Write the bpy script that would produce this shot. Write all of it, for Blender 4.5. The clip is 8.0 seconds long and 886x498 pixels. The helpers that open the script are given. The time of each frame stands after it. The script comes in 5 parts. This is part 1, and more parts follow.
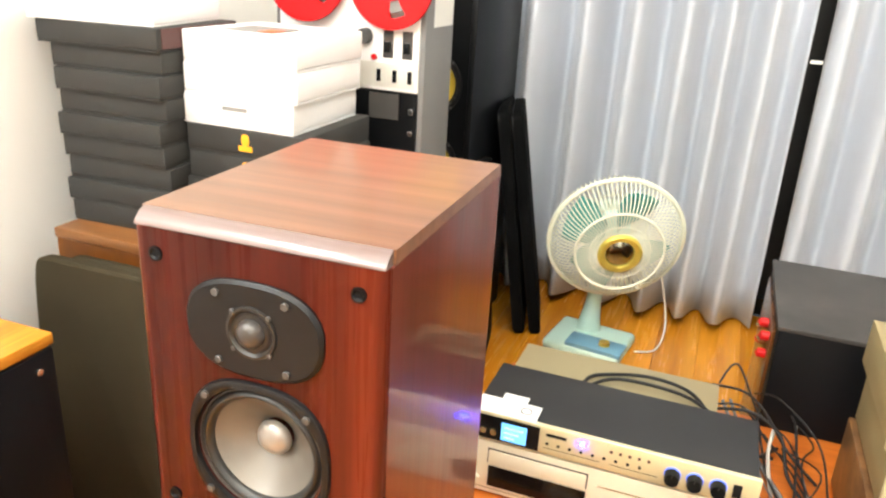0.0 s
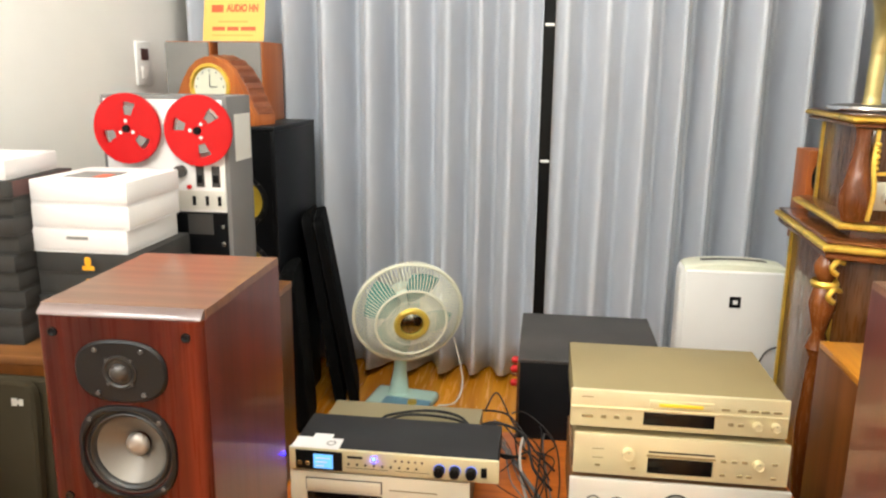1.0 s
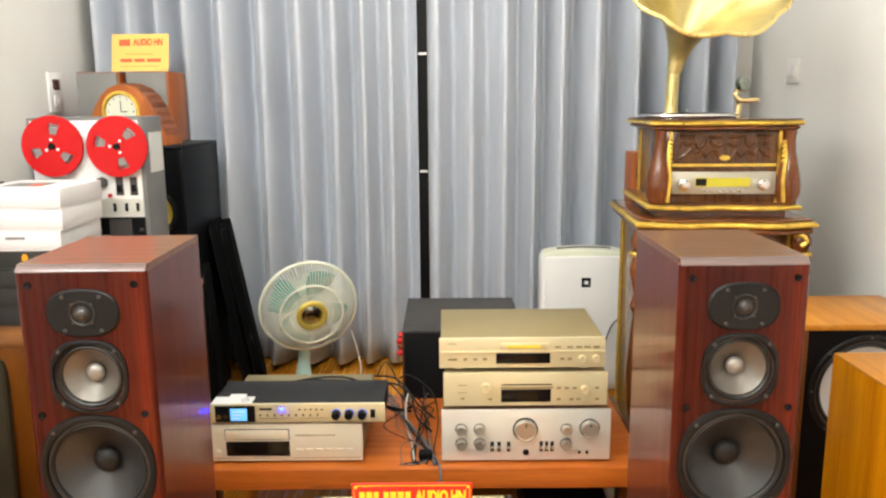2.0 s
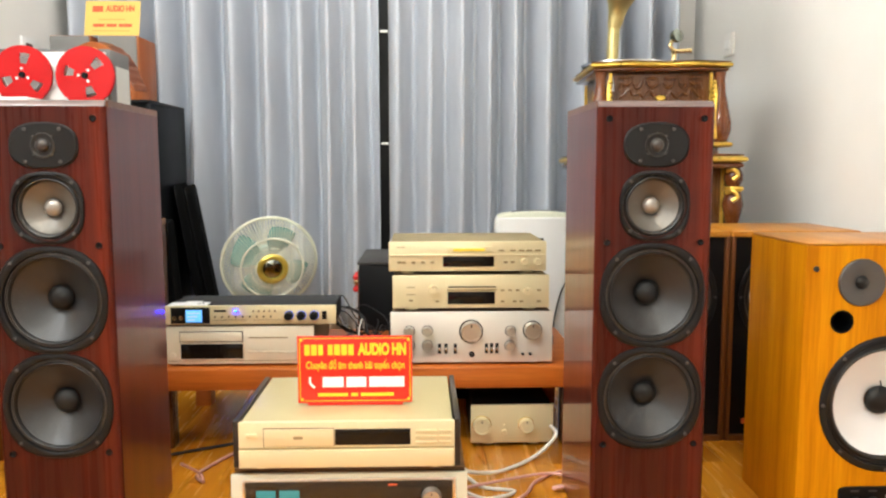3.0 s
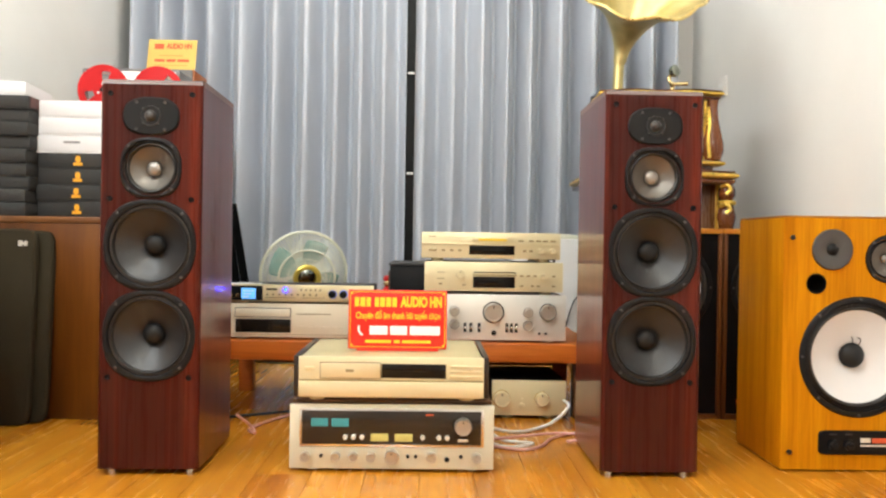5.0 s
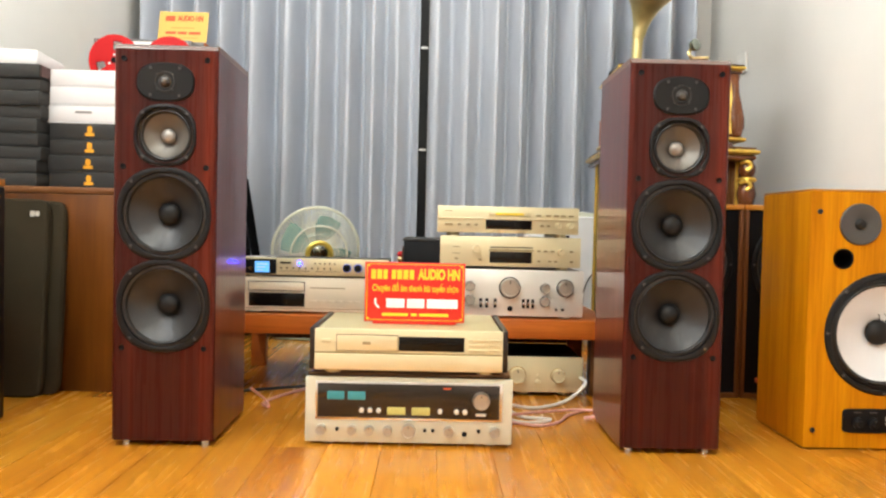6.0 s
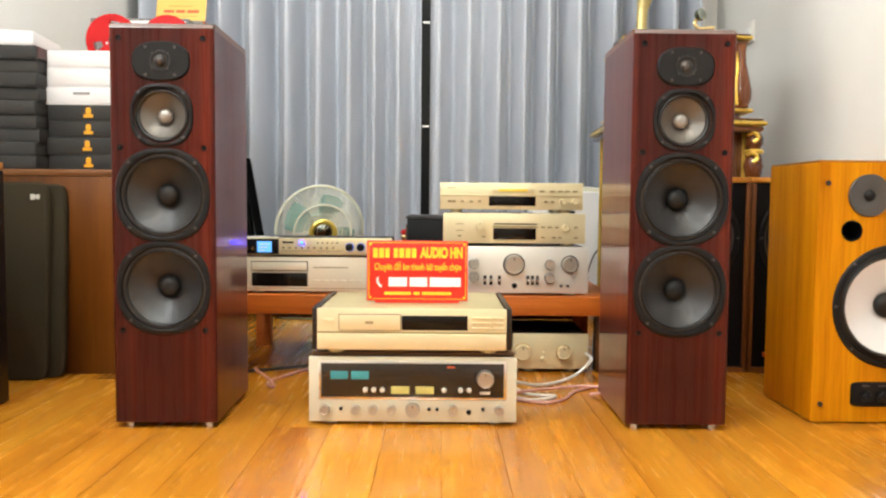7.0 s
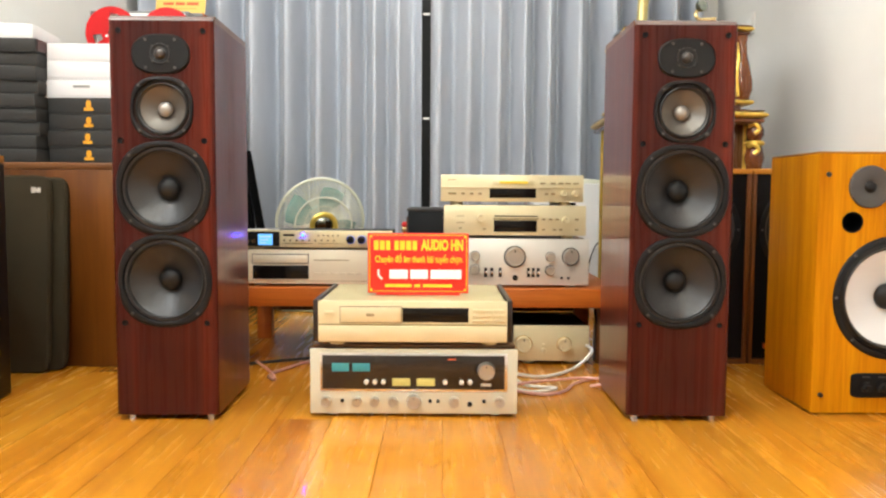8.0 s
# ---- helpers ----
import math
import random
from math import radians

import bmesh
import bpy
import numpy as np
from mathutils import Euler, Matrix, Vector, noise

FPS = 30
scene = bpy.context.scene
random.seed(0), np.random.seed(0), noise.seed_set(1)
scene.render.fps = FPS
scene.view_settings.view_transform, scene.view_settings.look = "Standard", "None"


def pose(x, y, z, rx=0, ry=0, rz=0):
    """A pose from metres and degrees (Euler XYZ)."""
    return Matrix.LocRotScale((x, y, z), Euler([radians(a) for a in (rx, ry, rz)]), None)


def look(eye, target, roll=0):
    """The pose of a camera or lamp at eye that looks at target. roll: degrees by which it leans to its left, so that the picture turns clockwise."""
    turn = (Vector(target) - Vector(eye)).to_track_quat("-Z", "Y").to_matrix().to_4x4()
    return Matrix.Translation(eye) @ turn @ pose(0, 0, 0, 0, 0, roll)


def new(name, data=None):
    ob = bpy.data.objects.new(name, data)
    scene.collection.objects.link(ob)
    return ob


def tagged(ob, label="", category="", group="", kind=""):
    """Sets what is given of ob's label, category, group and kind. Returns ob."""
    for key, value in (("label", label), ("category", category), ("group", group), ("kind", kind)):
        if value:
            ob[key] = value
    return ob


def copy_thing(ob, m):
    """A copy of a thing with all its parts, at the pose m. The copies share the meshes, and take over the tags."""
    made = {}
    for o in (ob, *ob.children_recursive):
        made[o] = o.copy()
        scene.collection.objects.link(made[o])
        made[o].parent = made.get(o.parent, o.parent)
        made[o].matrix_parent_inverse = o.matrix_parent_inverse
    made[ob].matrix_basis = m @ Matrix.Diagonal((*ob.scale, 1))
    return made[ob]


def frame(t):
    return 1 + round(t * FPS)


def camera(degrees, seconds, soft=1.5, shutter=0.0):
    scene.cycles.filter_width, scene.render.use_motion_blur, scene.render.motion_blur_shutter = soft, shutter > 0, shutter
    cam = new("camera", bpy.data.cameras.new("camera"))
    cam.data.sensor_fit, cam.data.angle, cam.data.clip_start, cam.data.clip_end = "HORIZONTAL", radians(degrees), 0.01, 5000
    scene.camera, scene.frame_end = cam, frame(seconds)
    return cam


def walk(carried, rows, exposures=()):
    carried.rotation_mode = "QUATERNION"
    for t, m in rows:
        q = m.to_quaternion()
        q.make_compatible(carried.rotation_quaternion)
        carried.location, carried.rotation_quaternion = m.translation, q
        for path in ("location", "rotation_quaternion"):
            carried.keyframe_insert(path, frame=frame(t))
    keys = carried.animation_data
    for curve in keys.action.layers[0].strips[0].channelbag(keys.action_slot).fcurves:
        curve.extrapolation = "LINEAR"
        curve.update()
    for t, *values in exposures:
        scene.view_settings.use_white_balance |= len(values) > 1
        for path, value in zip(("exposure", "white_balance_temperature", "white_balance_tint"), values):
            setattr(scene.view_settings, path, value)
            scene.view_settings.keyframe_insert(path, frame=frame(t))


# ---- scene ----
cam = camera(60.2, 8.0, soft=2.3)
PATH = [
    (0, (0.0052, -0.0102, 1.0990), (-0.6243, 1.7489, 0.3854), 3.34),
    (0.3, (0.0352, -0.1469, 1.1479), (-0.5035, 1.6706, 0.5102), 2.95),
    (0.5, (0.0662, -0.2171, 1.1710), (-0.4047, 1.6391, 0.5943), 2.29),
    (0.7, (0.1290, -0.3080, 1.1857), (-0.2689, 1.5834, 0.6717), 1.29),
    (1, (0.2201, -0.4189, 1.1958), (-0.0342, 1.5129, 0.7445), 0.56),
    (1.2, (0.2608, -0.4882, 1.2009), (0.1055, 1.4602, 0.7772), 0.34),
    (1.5, (0.2853, -0.6408, 1.1912), (0.2345, 1.3193, 0.7967), 0.00),
    (1.7, (0.2932, -0.7258, 1.1877), (0.2698, 1.2368, 0.8033), -0.39),
    (2.8, (0.3739, -0.9733, 0.8892), (0.4048, 1.0070, 0.6108), -0.05),
    (3, (0.3816, -0.9940, 0.7704), (0.4379, 0.9938, 0.5571), -0.10),
    (3.5, (0.4339, -1.0898, 0.6301), (0.5292, 0.9076, 0.5906), -0.40),
    (4, (0.4207, -1.2341, 0.5849), (0.4901, 0.7642, 0.6273), -0.09),
    (4.5, (0.3503, -1.2913, 0.5508), (0.4027, 0.7079, 0.5785), 0.47),
    (4.7, (0.3274, -1.2902, 0.5413), (0.3748, 0.7092, 0.5542), 0.73),
    (5.8, (0.2892, -1.2602, 0.5152), (0.3233, 0.7386, 0.4543), 1.14),
    (6, (0.2821, -1.2517, 0.5068), (0.3078, 0.7473, 0.4479), 1.30),
    (6.5, (0.2886, -1.2420, 0.5091), (0.2999, 0.7559, 0.4170), 0.88),
    (7, (0.2949, -1.2327, 0.5086), (0.3019, 0.7637, 0.3886), 0.47),
    (7.5, (0.2947, -1.2331, 0.5107), (0.3003, 0.7623, 0.3756), 0.35),
    (8, (0.2953, -1.2343, 0.5086), (0.3002, 0.7608, 0.3686), 0.34),
]
walk(cam, [(t, look(eye, target, roll)) for t, eye, target, roll in PATH],
     exposures=[(0.0, 0.93, 6680, 10), (0.3, 0.60, 6680, 10), (0.6, 0.34, 6680, 10), (1.0, 0.25, 6680, 10), (1.5, 0.22, 6620, 10), (3.0, 0.20, 6400, 10), (4.0, 0.06, 6380, 10), (8.0, 0.16, 6380, 10)])

# ---- world and lamps ----
world = bpy.data.worlds.new("world")
scene.world = world
world.use_nodes = True
world.node_tree.nodes["Background"].inputs[0].default_value = (0.9, 0.95, 1.0, 1)
world.node_tree.nodes["Background"].inputs[1].default_value = 0.03

XL, XR, YB, YF, ZC = -1.2, 1.66, 2.62, -5.2, 2.75
# the lamp at y 1.42 is an added fill for the back walls and curtain
LAMPS = [(0.15, 1.42, 30, (0.985, 0.985, 0.89)), (0.15, -0.5, 62, (0.985, 0.985, 0.89)), (0.15, -3.1, 74, (0.985, 0.985, 0.89))]
for lx, ly, watts, tone in LAMPS:
    for dx in (-0.42, 0.0, 0.42):
        data = bpy.data.lights.new("tube_lamp_light", "POINT")
        data.shadow_soft_size, data.energy, data.color = 0.16, watts / 3, tone
        new("tube_lamp_light", data).location = (lx + dx, ly, ZC - 0.26)

WALL_LAMP = (XL, -0.6, 2.0)
for dy_ in (-0.4, 0.0, 0.4):
    data = bpy.data.lights.new("wall_lamp_light", "POINT")
    data.shadow_soft_size, data.energy, data.color = 0.12, 17, (0.94, 0.99, 1.0)
    new("wall_lamp_light", data).location = (XL + 0.26, WALL_LAMP[1] + dy_, WALL_LAMP[2])

# ---- materials ----
def nodes_of(name):
    m = bpy.data.materials.new(name)
    m.use_nodes = True
    nt = m.node_tree
    return m, nt, nt.nodes["Principled BSDF"]


def link(nt, a, b):
    nt.links.new(a, b)


def coords(nt, scale):
    tc = nt.nodes.new("ShaderNodeTexCoord")
    mp = nt.nodes.new("ShaderNodeMapping")
    mp.inputs["Scale"].default_value = scale
    link(nt, tc.outputs["Object"], mp.inputs["Vector"])
    return mp.outputs["Vector"]


def noise_tex(nt, vec, scale, detail=4.0, rough=0.55):
    n = nt.nodes.new("ShaderNodeTexNoise")
    n.inputs["Scale"].default_value, n.inputs["Detail"].default_value, n.inputs["Roughness"].default_value = scale, detail, rough
    link(nt, vec, n.inputs["Vector"])
    return n.outputs["Fac"]


def ramp(nt, fac, stops):
    r = nt.nodes.new("ShaderNodeValToRGB")
    els = r.color_ramp.elements
    while len(els) < len(stops):
        els.new(0.5)
    for el, (p, c) in zip(els, stops):
        el.position, el.color = p, (*c, 1)
    link(nt, fac, r.inputs["Fac"])
    return r.outputs["Color"]


def bump(nt, bsdf, fac, strength, dist):
    b = nt.nodes.new("ShaderNodeBump")
    b.inputs["Strength"].default_value, b.inputs["Distance"].default_value = strength, dist
    link(nt, fac, b.inputs["Height"])
    link(nt, b.outputs["Normal"], bsdf.inputs["Normal"])


def surface(name, color, rough=0.5, metal=0.0, vary=0.12, scale=6.0, grain=180.0, relief=0.05, coat=0.0, spec=0.5):
    """A plain surface with soft stains, fine grain and uneven gloss."""
    m, nt, b = nodes_of(name)
    v = coords(nt, (1, 1, 1))
    big, fine = noise_tex(nt, v, scale, 5), noise_tex(nt, v, grain, 2)
    lo, hi = [max(0, c * (1 - vary)) for c in color], [min(1, c * (1 + vary)) for c in color]
    link(nt, ramp(nt, big, [(0.3, lo), (0.7, hi)]), b.inputs["Base Color"])
    mr = nt.nodes.new("ShaderNodeMapRange")
    mr.inputs["To Min"].default_value, mr.inputs["To Max"].default_value = max(0.02, rough - 0.07), min(1, rough + 0.07)
    link(nt, big, mr.inputs["Value"])
    link(nt, mr.outputs["Result"], b.inputs["Roughness"])
    b.inputs["Metallic"].default_value = metal
    b.inputs["Coat Weight"].default_value = coat
    b.inputs["Specular IOR Level"].default_value = spec
    if relief:
        bump(nt, b, fine, relief, 0.001)
    return m


def wood(name, dark, mid, light, axis="z", rough=0.35, coat=0.3, across=26.0, along=1.2, per_piece=0.0, spec=0.3, pore=0.4, coat_rough=0.07, ripple=0.0):
    """Grain that runs along one axis: broad streaks, fine pores, varnish."""
    m, nt, b = nodes_of(name)
    k = {"x": (along, across, across), "y": (across, along, across), "z": (across, across, along)}[axis]
    v = coords(nt, k)
    if per_piece:
        oi = nt.nodes.new("ShaderNodeObjectInfo")
        add = nt.nodes.new("ShaderNodeVectorMath")
        mul = nt.nodes.new("ShaderNodeMath")
        mul.operation, mul.inputs[1].default_value = "MULTIPLY", 90.0
        link(nt, oi.outputs["Random"], mul.inputs[0])
        link(nt, v, add.inputs[0])
        link(nt, mul.outputs[0], add.inputs[1])
        v = add.outputs[0]
    streak = noise_tex(nt, v, 1.0, 6, 0.6)
    pores = noise_tex(nt, v, 7.0, 3, 0.6)
    col = ramp(nt, streak, [(0.28, dark), (0.5, mid), (0.74, light)])
    mix = nt.nodes.new("ShaderNodeMix")
    mix.data_type, mix.blend_type = "RGBA", "MULTIPLY"
    mix.inputs["Factor"].default_value = pore
    link(nt, col, mix.inputs["A"])
    link(nt, ramp(nt, pores, [(0.35, (0.62, 0.58, 0.55)), (0.6, (1, 1, 1))]), mix.inputs["B"])
    out = mix.outputs["Result"]
    if per_piece:
        hsv = nt.nodes.new("ShaderNodeHueSaturation")
        mr = nt.nodes.new("ShaderNodeMapRange")
        mr.inputs["To Min"].default_value, mr.inputs["To Max"].default_value = 1 - per_piece, 1 + per_piece
        link(nt, oi.outputs["Random"], mr.inputs["Value"])
        link(nt, mr.outputs["Result"], hsv.inputs["Value"])
        link(nt, out, hsv.inputs["Color"])
        out = hsv.outputs["Color"]
    link(nt, out, b.inputs["Base Color"])
    rr = nt.nodes.new("ShaderNodeMapRange")
    rr.inputs["To Min"].default_value, rr.inputs["To Max"].default_value = rough - 0.06, rough + 0.1
    link(nt, pores, rr.inputs["Value"])
    link(nt, rr.outputs["Result"], b.inputs["Roughness"])
    b.inputs["Coat Weight"].default_value, b.inputs["Coat Roughness"].default_value = coat, coat_rough
    b.inputs["Specular IOR Level"].default_value = spec
    bump(nt, b, pores, 0.06, 0.0008)
    if ripple:
        wavy = nt.nodes.new("ShaderNodeBump")
        wavy.inputs["Strength"].default_value, wavy.inputs["Distance"].default_value = ripple, 0.001
        link(nt, streak, wavy.inputs["Height"])
        link(nt, wavy.outputs["Normal"], b.inputs["Coat Normal"])
    return m


def glow(name, color, strength):
    m, nt, b = nodes_of(name)
    b.inputs["Base Color"].default_value = (*color, 1)
    b.inputs["Emission Color"].default_value = (*color, 1)
    b.inputs["Emission Strength"].default_value = strength
    return m


PAINT = surface("wall_paint", (0.77, 0.762, 0.74), 0.75, vary=0.03, scale=2.5, grain=240, relief=0.12)
CEIL = surface("ceiling_paint", (0.86, 0.86, 0.85), 0.85, vary=0.02, scale=2)
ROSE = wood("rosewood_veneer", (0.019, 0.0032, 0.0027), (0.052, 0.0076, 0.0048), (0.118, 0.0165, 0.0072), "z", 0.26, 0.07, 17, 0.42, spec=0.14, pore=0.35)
# same veneer as the front, base lightened for light reflected onto the sides
ROSE_SIDE_LIT = wood("rosewood_side_lit_veneer", (0.066, 0.0115, 0.0078), (0.104, 0.019, 0.0125), (0.142, 0.0275, 0.0165), "z", 0.32, 0.6, 24, 0.6, coat_rough=0.05, ripple=0.35)
# front edge strip, paler and pinker than the front veneer
ROSE_EDGE = wood("pale_edge_veneer", (0.125, 0.085, 0.080), (0.170, 0.122, 0.115), (0.22, 0.165, 0.158), "x", 0.2, 0.5, 20, 0.8)
# same veneer again, the top's sheen mixed into a paler base colour
ROSE_TOP_SHEEN = wood("rosewood_top_sheen_veneer", (0.105, 0.046, 0.024), (0.165, 0.077, 0.042), (0.23, 0.112, 0.064), "x", 0.3, 0.35, 30, 1.2, coat_rough=0.10)
OAK = wood("honey_oak_veneer", (0.40, 0.135, 0.001), (0.56, 0.212, 0.0012), (0.66, 0.285, 0.003), "z", 0.5, 0.0, 26, 1.1, spec=0.07)
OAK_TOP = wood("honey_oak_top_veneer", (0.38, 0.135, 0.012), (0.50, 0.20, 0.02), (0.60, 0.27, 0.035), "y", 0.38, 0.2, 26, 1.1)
# cabinet body: base darkened to carry the shade on its front, unlike the top
TEAK_SHADED = wood("shaded_teak_veneer", (0.055, 0.015, 0.0015), (0.105, 0.031, 0.002), (0.185, 0.060, 0.004), "z", 0.38, 0.1, 8, 0.6, spec=0.25, pore=0.25)
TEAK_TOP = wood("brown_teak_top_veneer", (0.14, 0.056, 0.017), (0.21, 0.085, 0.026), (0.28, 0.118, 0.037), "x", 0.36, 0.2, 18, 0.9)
CHERRY = wood("orange_cherry_veneer", (0.30, 0.075, 0.012), (0.38, 0.10, 0.018), (0.46, 0.14, 0.028), "z", 0.4, 0.2, 20, 1.0)
BENCHWOOD = wood("red_brown_bench_wood", (0.38, 0.085, 0.010), (0.52, 0.135, 0.018), (0.62, 0.18, 0.028), "x", 0.38, 0.15, 30, 1.4)
WALNUT = wood("dark_walnut", (0.054, 0.018, 0.0045), (0.102, 0.036, 0.0085), (0.165, 0.062, 0.015), "z", 0.26, 0.5, 24, 1.5)
POSTWOOD = wood("red_brown_post_wood", (0.090, 0.022, 0.005), (0.165, 0.046, 0.010), (0.25, 0.078, 0.018), "z", 0.24, 0.6, 20, 1.5)
WALNUT_X = wood("dark_walnut_moulding", (0.09, 0.028, 0.009), (0.16, 0.05, 0.015), (0.24, 0.08, 0.025), "x", 0.26, 0.8, 24, 1.5)
EBONY = wood("ebony_stained_wood", (0.012, 0.008, 0.006), (0.022, 0.014, 0.010), (0.034, 0.022, 0.016), "y", 0.35, 0.2, 30, 1.5)
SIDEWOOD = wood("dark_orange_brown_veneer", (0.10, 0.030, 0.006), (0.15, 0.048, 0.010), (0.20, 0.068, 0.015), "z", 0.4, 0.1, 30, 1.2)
CASEWOOD = wood("walnut_case", (0.10, 0.045, 0.015), (0.17, 0.08, 0.028), (0.24, 0.115, 0.04), "x", 0.4, 0.2, 30, 1.5)
FLOORWOOD = wood("honey_floor_wood", (0.36, 0.115, 0.007), (0.58, 0.225, 0.014), (0.72, 0.320, 0.026), "y", 0.24, 0.35, 9, 0.55, 0.14, 0.45, 0.34)
SEAM = surface("dark_plank_edge", (0.38, 0.135, 0.012), 0.8, vary=0.2, spec=0.05)
BLACK = surface("black_paint", (0.004, 0.0045, 0.0055), 0.4, vary=0.25, spec=0.16)
BLACKFELT = surface("black_grille_cloth", (0.003, 0.0032, 0.0036), 0.9, vary=0.2, grain=900, relief=0.4, spec=0.08)
OLIVECLOTH = surface("dark_olive_grille_cloth", (0.037, 0.030, 0.018), 0.9, vary=0.12, grain=900, relief=0.4, spec=0.08)
GREYCLOTH = surface("grey_grille_cloth", (0.23, 0.225, 0.22), 0.9, vary=0.08, grain=900, relief=0.4, spec=0.1)
FRAME = surface("black_cast_frame", (0.008, 0.008, 0.0085), 0.38, vary=0.2, spec=0.22)
RUBBER = surface("black_rubber", (0.011, 0.0105, 0.010), 0.40, vary=0.2, relief=0.02, spec=0.5)
CONE = surface("charcoal_cone", (0.020, 0.0198, 0.021), 0.40, vary=0.12, scale=9, spec=0.5)
# grey that paints the highlight along a surround's outer edge
RINGGREY = surface("grey_edge_highlight", (0.085, 0.072, 0.062), 0.4, vary=0.1, spec=0.4)
CAP = surface("matte_black_cap", (0.008, 0.008, 0.0083), 0.5, vary=0.15, spec=0.3)
SILVERCONE = surface("silver_grey_cone", (0.15, 0.137, 0.12), 0.4, 0.4, vary=0.06, spec=0.4)
SILVERCAP = surface("silver_cap", (0.30, 0.28, 0.26), 0.3, 0.5, vary=0.05, spec=0.4)
PAPER_CONE = surface("white_paper_cone", (0.69, 0.70, 0.71), 0.8, vary=0.03, grain=400, relief=0.2)
YELLOWCONE = surface("yellow_woven_cone", (0.60, 0.42, 0.03), 0.5, grain=700, relief=0.4)
GREYPLATE = surface("grey_tweeter_plate", (0.075, 0.072, 0.070), 0.45, 0.3, vary=0.08, spec=0.4)
DOME = surface("dark_dome", (0.05, 0.045, 0.043), 0.3, 0.3, spec=0.5)
CHROME = surface("polished_metal", (0.75, 0.75, 0.75), 0.18, 1.0, vary=0.04, relief=0)
KNOBMETAL = surface("satin_knob_metal", (0.50, 0.485, 0.44), 0.30, 0.8, vary=0.06, grain=420, relief=0.03)
SILVER = surface("brushed_silver_panel", (0.76, 0.752, 0.69), 0.36, 0.4, vary=0.04, grain=420, relief=0.05)
WARMSILVER = surface("warm_silver_panel", (0.66, 0.655, 0.53), 0.4, 0.25, vary=0.04, grain=420, relief=0.05)
PALEGOLD = surface("pale_gold_panel", (0.80, 0.755, 0.61), 0.38, 0.25, vary=0.04, grain=420, relief=0.05)
RADIOMETAL = surface("grey_radio_metal", (0.48, 0.46, 0.38), 0.34, 0.5, vary=0.06, grain=420)
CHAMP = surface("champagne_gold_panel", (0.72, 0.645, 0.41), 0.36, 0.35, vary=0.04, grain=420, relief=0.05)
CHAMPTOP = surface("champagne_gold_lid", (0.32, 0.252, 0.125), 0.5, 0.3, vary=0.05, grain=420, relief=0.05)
CREAM = surface("cream_gold_lid", (0.54, 0.465, 0.25), 0.42, 0.3, vary=0.04)
TANTOP = surface("tan_metal_lid", (0.30, 0.25, 0.145), 0.5, 0.3, vary=0.05)
DARKGREY = surface("dark_grey_metal_lid", (0.026, 0.026, 0.028), 0.55, 0.2, vary=0.1, spec=0.25)
DUSTYLID = surface("dusty_dark_lid", (0.042, 0.038, 0.036), 0.55, 0.1, vary=0.45, scale=7)
SCREEN = surface("smoked_display_window", (0.006, 0.005, 0.0045), 0.16, vary=0.1, relief=0, spec=0.25)
BRONZEGLASS = surface("bronze_dial_window", (0.018, 0.012, 0.008), 0.16, vary=0.1, relief=0, coat=0.15)
RED = surface("red_plastic", (0.50, 0.006, 0.008), 0.4, vary=0.06, spec=0.25)
REDPRINT = surface("red_sign_acrylic", (0.74, 0.016, 0.010), 0.3, vary=0.03, coat=0.2)
YELLOWPRINT = surface("yellow_print", (0.86, 0.62, 0.03), 0.45, vary=0.03)
WHITEPRINT = surface("white_print", (0.85, 0.85, 0.85), 0.45, vary=0.02)
YELLOWCARD = surface("yellow_card", (0.72, 0.49, 0.12), 0.55, vary=0.04)
REDINK = surface("red_ink", (0.62, 0.10, 0.03), 0.55, vary=0.05)
AMBERINK = surface("amber_ink", (0.80, 0.36, 0.012), 0.45, vary=0.04)
OCHREINK = surface("ochre_ink", (0.62, 0.36, 0.08), 0.55, vary=0.05)
WHITECARD = surface("white_card", (0.70, 0.70, 0.705), 0.6, vary=0.03)
WHITEPLASTIC = surface("white_plastic", (0.80, 0.80, 0.79), 0.32, vary=0.02, relief=0.02)
BLACKCARD = surface("black_card", (0.037, 0.0365, 0.035), 0.6, vary=0.12, grain=500, relief=0.15, spec=0.2)
REDDISHCARD = surface("wine_red_card", (0.07, 0.025, 0.022), 0.5, vary=0.1)
GOLDLEAF = surface("yellow_gold_leaf", (0.74, 0.50, 0.085), 0.30, 0.62, vary=0.28, scale=24)
BRASS = surface("polished_brass", (0.86, 0.68, 0.34), 0.26, 0.85, vary=0.08)
HORNBRASS = surface("horn_brass", (0.58, 0.49, 0.22), 0.42, 0.8, vary=0.16, scale=14)
FANGOLD = surface("dull_gold_ring", (0.66, 0.52, 0.10), 0.3, 0.5, vary=0.1)
CARVED = wood("carved_red_wood", (0.12, 0.035, 0.015), (0.20, 0.06, 0.025), (0.30, 0.10, 0.045), "y", 0.45, 0.1, 30, 6)
DARKCAP = surface("dark_glossy_cap", (0.30, 0.33, 0.29), 0.16, 1.0, vary=0.3, scale=40, relief=0)
RIMBRASS = surface("bright_horn_rim", (0.80, 0.64, 0.26), 0.28, 0.85, vary=0.12, scale=30)
MINT = surface("mint_green_plastic", (0.50, 0.70, 0.63), 0.4, vary=0.04)
BLUEPANEL = surface("blue_control_panel", (0.14, 0.31, 0.43), 0.4, vary=0.06)
IVORY = surface("aged_ivory_wire", (0.70, 0.71, 0.58), 0.4, vary=0.04)
TEALBLADE = surface("teal_fan_blade", (0.03, 0.24, 0.22), 0.3, vary=0.06)
GREYCASE = surface("grey_textured_case", (0.155, 0.155, 0.155), 0.6, vary=0.06, grain=600, relief=0.35)
